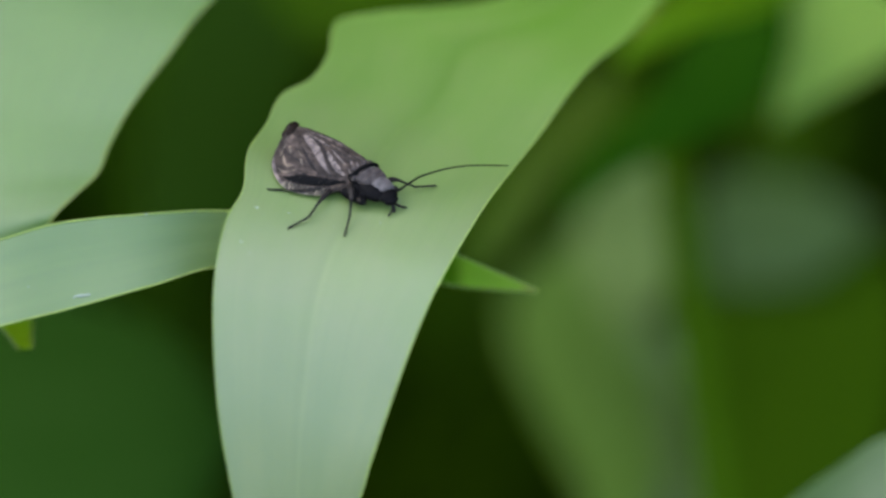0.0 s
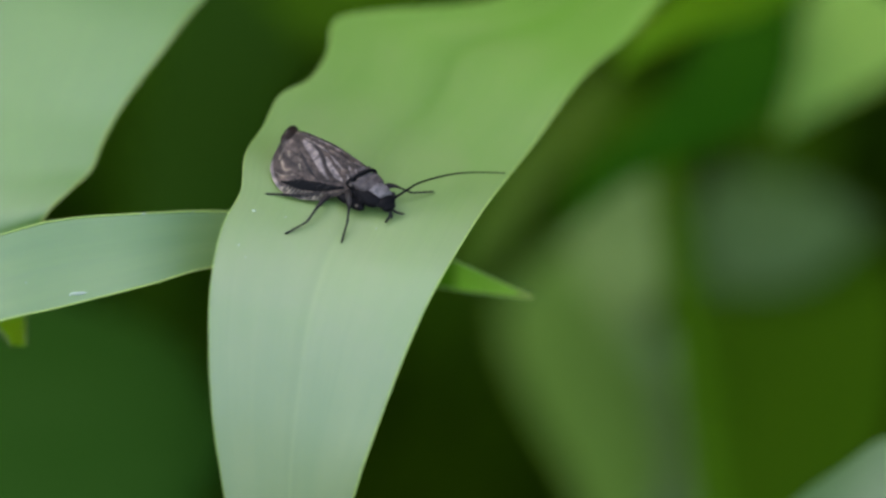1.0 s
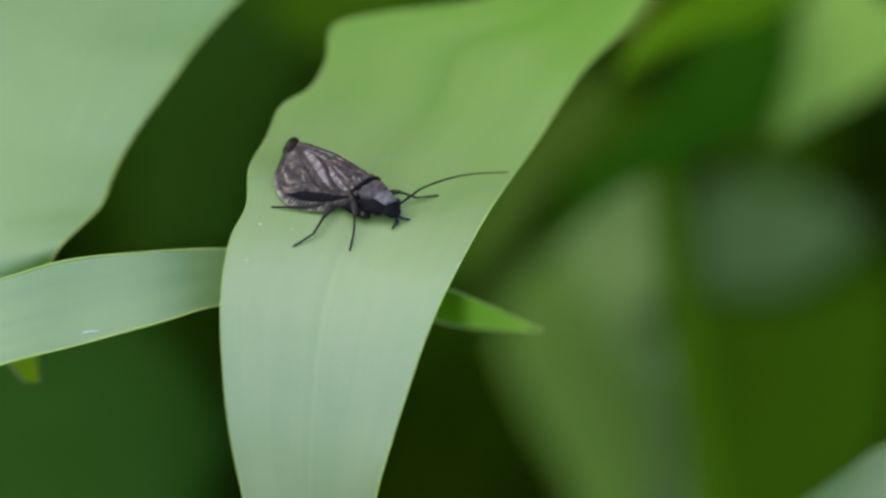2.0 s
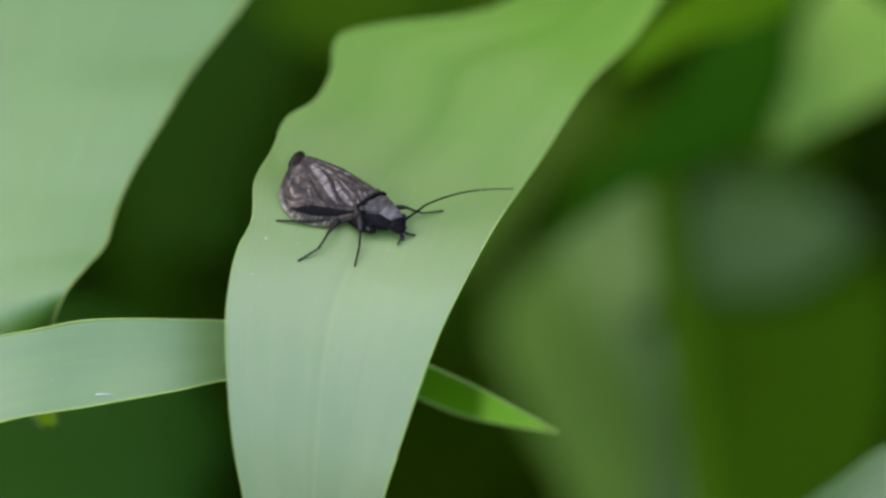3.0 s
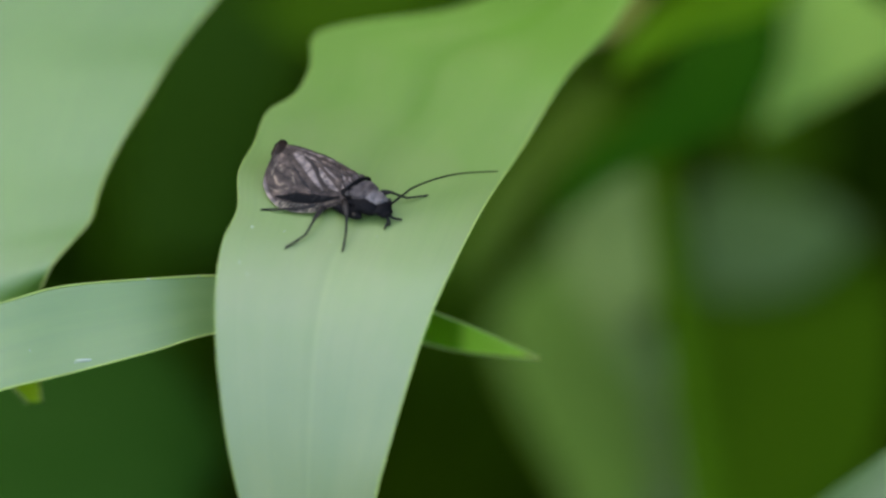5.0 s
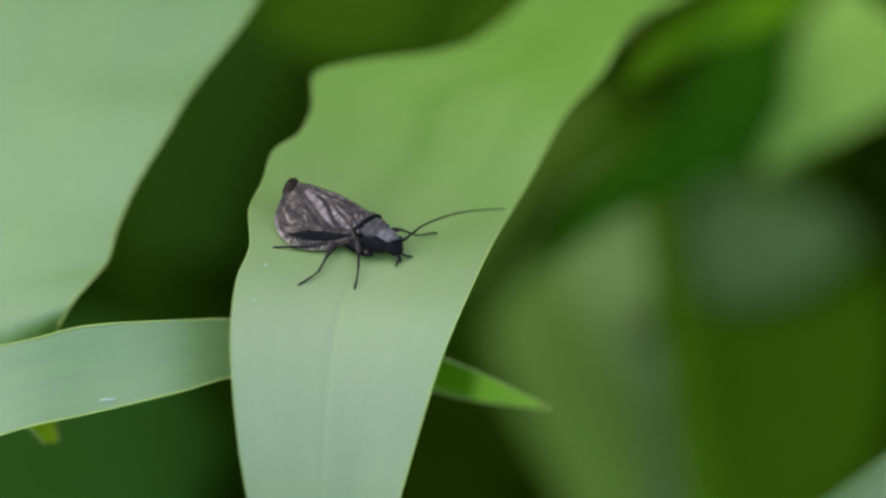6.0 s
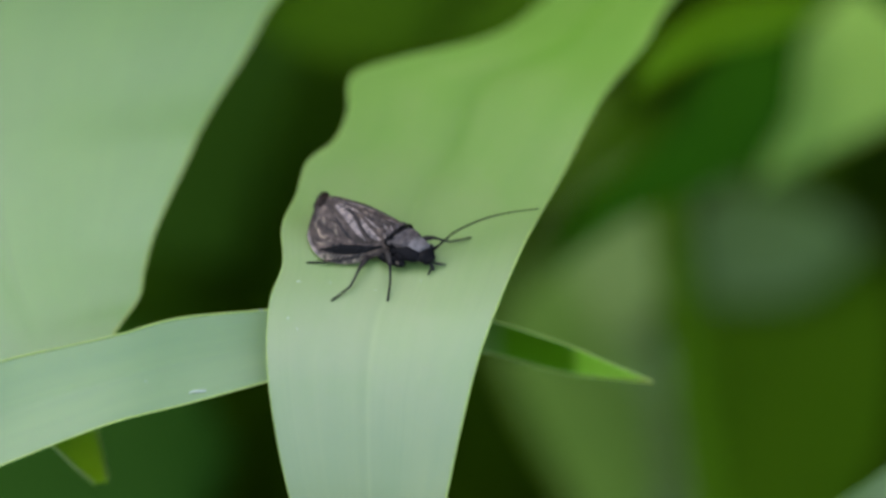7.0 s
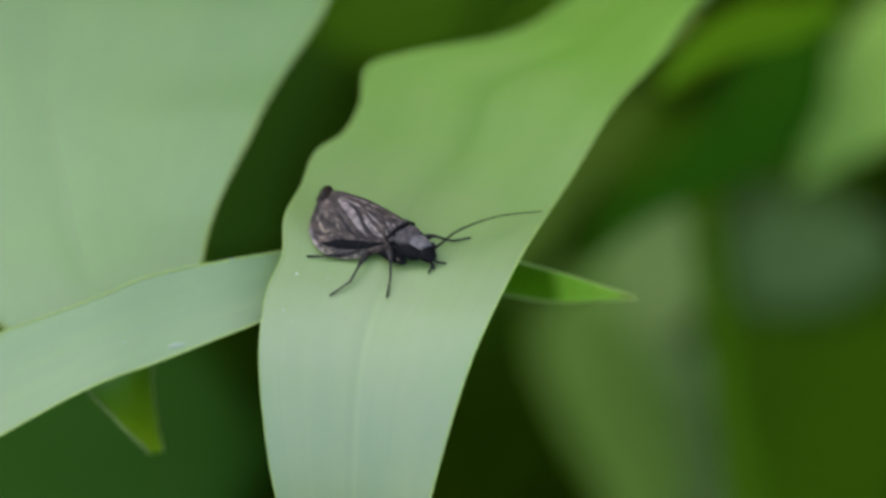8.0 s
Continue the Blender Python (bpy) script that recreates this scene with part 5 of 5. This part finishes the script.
BRIGHT_SWAY = [
    (0, 0.049408, 0.109766, 0.405355, 0, 0, 0),
    (0.5, 0.050490, 0.109577, 0.405196, 0.02, 0, 0),
    (1, 0.051276, 0.109056, 0.404509, 0.014, 1.639, -1.146),
    (1.5, 0.050984, 0.108969, 0.404471, 0.06, 0, 0),
    (3, 0.051093, 0.107539, 0.402642, 0.083, 2.46, -1.717),
    (3.5, 0.049258, 0.108860, 0.404555, 0.084, 1.639, -1.144),
    (4, 0.049316, 0.108745, 0.404329, 0.104, 1.64, -1.144),
    (4.5, 0.049464, 0.110028, 0.406234, 0.144, 1.64, -1.142),
    (6, 0.049862, 0.106139, 0.400813, 0.243, 2.463, -1.71),
    (6.5, 0.049234, 0.104905, 0.399002, 0.254, 3.287, -2.279),
    (7, 0.049292, 0.105794, 0.400125, 0.274, 3.288, -2.278),
    (7.5, 0.046852, 0.106942, 0.401358, 0.343, 2.469, -1.706),
    (8, 0.049111, 0.106598, 0.400004, 0.314, 3.297, -2.275),
]
DEEP_SWAY = [
    (0, 0.036892, 0.094498, 0.407124, 0, 0, 0),
    (0.5, 0.037692, 0.094058, 0.406581, 0.02, 0, 0),
    (1, 0.038288, 0.093610, 0.405984, 0.026, 0.819, -0.574),
    (1.5, 0.038161, 0.093675, 0.406140, 0.06, 0, 0),
    (3, 0.038498, 0.092645, 0.404829, 0.104, 1.64, -1.144),
    (3.5, 0.037521, 0.094374, 0.407321, 0.096, 0.819, -0.573),
    (4, 0.037183, 0.094027, 0.406777, 0.116, 0.82, -0.572),
    (4.5, 0.037322, 0.094819, 0.407961, 0.156, 0.82, -0.572),
    (6, 0.038099, 0.091321, 0.403058, 0.264, 1.642, -1.139),
    (6.5, 0.038289, 0.090350, 0.401637, 0.283, 2.465, -1.708),
    (7, 0.038354, 0.091409, 0.403042, 0.324, 1.644, -1.137),
    (7.5, 0.036023, 0.092685, 0.404553, 0.364, 1.647, -1.136),
    (8, 0.037434, 0.092463, 0.403576, 0.364, 1.651, -1.136),
]
RIM_SWAY = [
    (0, 0.025282, 0.062681, 0.439924, 0, -0, 0),
    (1.5, 0.026270, 0.062529, 0.439865, 0.06, -0, -0),
    (3, 0.027069, 0.062267, 0.439635, 0.12, -0.001, -0),
    (3.5, 0.026560, 0.062595, 0.440108, 0.1, -0.001, -0),
    (4, 0.026260, 0.062560, 0.440031, 0.12, -0.001, -0),
    (4.5, 0.026381, 0.062812, 0.440445, 0.16, -0.001, -0),
    (6, 0.028463, 0.062062, 0.439530, 0.28, -0.002, -0),
    (6.5, 0.029319, 0.061789, 0.439148, 0.32, -0.002, -0),
    (7, 0.028659, 0.061915, 0.439242, 0.34, -0.001, -0),
    (7.5, 0.026918, 0.062282, 0.439541, 0.38, 0.001, 0),
    (8, 0.026680, 0.062332, 0.439144, 0.38, 0.005, 0),
]
CORNER_SWAY = [
    (0, 0.044142, 0.008269, 0.412992, 0.000, -0.000, 0.000),
    (0.5, 0.044429, 0.008272, 0.413066, 0.020, -0.000, -0.000),
    (1, 0.044698, 0.008166, 0.412951, 0.030, -0.000, -0.000),
    (1.5, 0.045078, 0.008040, 0.412805, 0.060, -0.000, -0.000),
    (3, 0.045916, 0.007865, 0.412669, 0.120, -0.001, -0.000),
    (3.5, 0.045935, 0.007879, 0.412749, 0.100, -0.001, -0.000),
    (4, 0.047070, 0.007772, 0.412515, 0.120, -0.001, -0.000),
    (4.5, 0.047480, 0.007982, 0.412818, 0.160, -0.001, -0.000),
    (6, 0.047768, 0.008190, 0.413110, 0.280, -0.002, -0.000),
    (6.5, 0.048249, 0.008094, 0.412900, 0.320, -0.002, -0.000),
    (7, 0.048348, 0.008167, 0.412820, 0.340, -0.001, -0.000),
    (7.5, 0.047896, 0.008252, 0.412454, 0.380, 0.001, 0.000),
    (8, 0.049890, 0.007702, 0.410807, 0.380, 0.005, 0.000),
]
FLY_SWAY = [
    (0, -0.007858, 0.003831, 0.454549, 8.755, 11.848, -31.901),
    (0.1, -0.006449, 0.003296, 0.453340, 9.653, 10.964, -30.793),
    (0.2, -0.007366, 0.004064, 0.454001, 9.252, 12.232, -31.697),
    (0.3, -0.007044, 0.004954, 0.454843, 9.979, 11.700, -30.914),
    (0.4, -0.006658, 0.004552, 0.453825, 10.367, 11.695, -30.626),
    (0.5, -0.007065, 0.004586, 0.453412, 9.755, 13.204, -31.736),
    (0.6, -0.006952, 0.004804, 0.453822, 9.898, 13.109, -31.642),
    (0.7, -0.006993, 0.004908, 0.454059, 10.255, 12.571, -31.119),
    (0.8, -0.007822, 0.004759, 0.453920, 10.004, 12.996, -31.496),
    (0.9, -0.007385, 0.004351, 0.453419, 9.657, 13.570, -32.022),
    (1, -0.007695, 0.004439, 0.453671, 9.717, 13.574, -32.108),
    (1.1, -0.007443, 0.004791, 0.453888, 10.714, 12.144, -30.613),
    (1.2, -0.007348, 0.005277, 0.454331, 10.117, 13.340, -31.646),
    (1.3, -0.006845, 0.003032, 0.450875, 11.251, 11.766, -30.126),
    (1.4, -0.007123, 0.004809, 0.453173, 11.809, 11.106, -29.449),
    (1.5, -0.007258, 0.004543, 0.452505, 10.916, 12.771, -30.827),
    (1.6, -0.006990, 0.004484, 0.452536, 11.196, 12.431, -30.491),
    (1.7, -0.007022, 0.004727, 0.452975, 11.501, 11.999, -30.005),
    (2.8, -0.006210, 0.003690, 0.452366, 11.938, 12.306, -29.019),
    (2.9, -0.006241, 0.003539, 0.452229, 11.701, 12.767, -29.345),
    (3, -0.005988, 0.003422, 0.452116, 11.572, 13.052, -29.434),
    (3.1, -0.006322, 0.003277, 0.452531, 11.115, 12.590, -29.458),
    (3.2, -0.006368, 0.002954, 0.452675, 10.223, 12.822, -30.091),
    (3.3, -0.007654, 0.003961, 0.454718, 9.879, 12.154, -29.857),
    (3.4, -0.007705, 0.003678, 0.454915, 8.863, 12.534, -30.657),
    (3.5, -0.007775, 0.003157, 0.454821, 7.111, 13.860, -32.587),
    (3.6, -0.007409, 0.003101, 0.454182, 8.019, 12.344, -30.475),
    (3.7, -0.007493, 0.003398, 0.454111, 7.906, 12.250, -29.946),
    (3.8, -0.007589, 0.003711, 0.454069, 7.507, 12.563, -29.834),
    (3.9, -0.007599, 0.003595, 0.453400, 7.143, 12.823, -29.670),
    (4, -0.007734, 0.003637, 0.452955, 6.352, 13.749, -30.139),
    (4.1, -0.007634, 0.003540, 0.453437, 7.722, 12.518, -29.038),
    (4.2, -0.007664, 0.003311, 0.453712, 8.603, 12.015, -28.649),
    (4.3, -0.007363, 0.003062, 0.453964, 9.323, 11.758, -28.502),
    (4.4, -0.007580, 0.002792, 0.454179, 9.825, 11.850, -28.686),
    (4.5, -0.007380, 0.002396, 0.454198, 10.470, 11.753, -28.638),
    (4.6, -0.007513, 0.002860, 0.454544, 10.750, 11.016, -27.774),
    (4.7, -0.007683, 0.003224, 0.454731, 10.532, 11.165, -27.679),
    (5.8, -0.005551, 0.003006, 0.450641, 8.870, 12.017, -25.669),
    (5.9, -0.005810, 0.002970, 0.450248, 8.548, 12.368, -25.776),
    (6, -0.006179, 0.003183, 0.450258, 8.632, 12.297, -25.485),
    (6.1, -0.005473, 0.002724, 0.450055, 9.319, 12.624, -25.478),
    (6.2, -0.005636, 0.002427, 0.450166, 10.596, 12.165, -24.734),
    (6.3, -0.005298, 0.002372, 0.450699, 11.724, 11.876, -24.196),
    (6.4, -0.005483, 0.001910, 0.450642, 12.601, 11.949, -24.003),
    (6.5, -0.003886, 0.000316, 0.449071, 12.830, 12.799, -24.461),
    (6.6, -0.004484, 0.001515, 0.449649, 13.473, 11.527, -24.890),
    (6.7, -0.004558, 0.001933, 0.449230, 13.619, 10.761, -25.717),
    (6.8, -0.003701, 0.002722, 0.449388, 13.765, 9.951, -26.494),
    (6.9, -0.002321, 0.001824, 0.447214, 14.633, 7.686, -26.044),
    (7, -0.003485, 0.003682, 0.449056, 14.434, 7.914, -27.751),
    (7.1, -0.005811, 0.005281, 0.450228, 13.471, 7.770, -28.850),
    (7.2, -0.004300, 0.005938, 0.450065, 12.935, 6.972, -29.418),
    (7.3, -0.005614, 0.006139, 0.449226, 11.749, 7.380, -30.999),
    (7.4, -0.006408, 0.007711, 0.450404, 11.202, 6.611, -31.599),
    (7.5, -0.008603, 0.007813, 0.449496, 10.386, 6.598, -32.893),
    (7.6, -0.003391, 0.005409, 0.447257, 12.058, 5.283, -30.142),
    (7.7, -0.006013, 0.006089, 0.449509, 12.322, 6.709, -29.764),
    (7.8, -0.009082, 0.006980, 0.452078, 10.283, 11.824, -32.943),
    (7.9, -0.009377, 0.005723, 0.451532, 13.001, 9.175, -28.866),
    (8, -0.007065, 0.003490, 0.449686, 13.474, 9.816, -27.883),
]


def motions():
    walk(main_leaf, rows_of(MAIN_SWAY))
    walk(alderfly, rows_of(FLY_SWAY))
    walk(long_blade, rows_of(BLADE_SWAY))
    walk(broad_leaf, rows_of(BROAD_SWAY))
    walk(bright_leaf, rows_of(BRIGHT_SWAY))
    walk(deep_leaf, rows_of(DEEP_SWAY))
    walk(corner_leaf, rows_of(CORNER_SWAY))
    walk(rim_leaf, rows_of(RIM_SWAY))


motions()
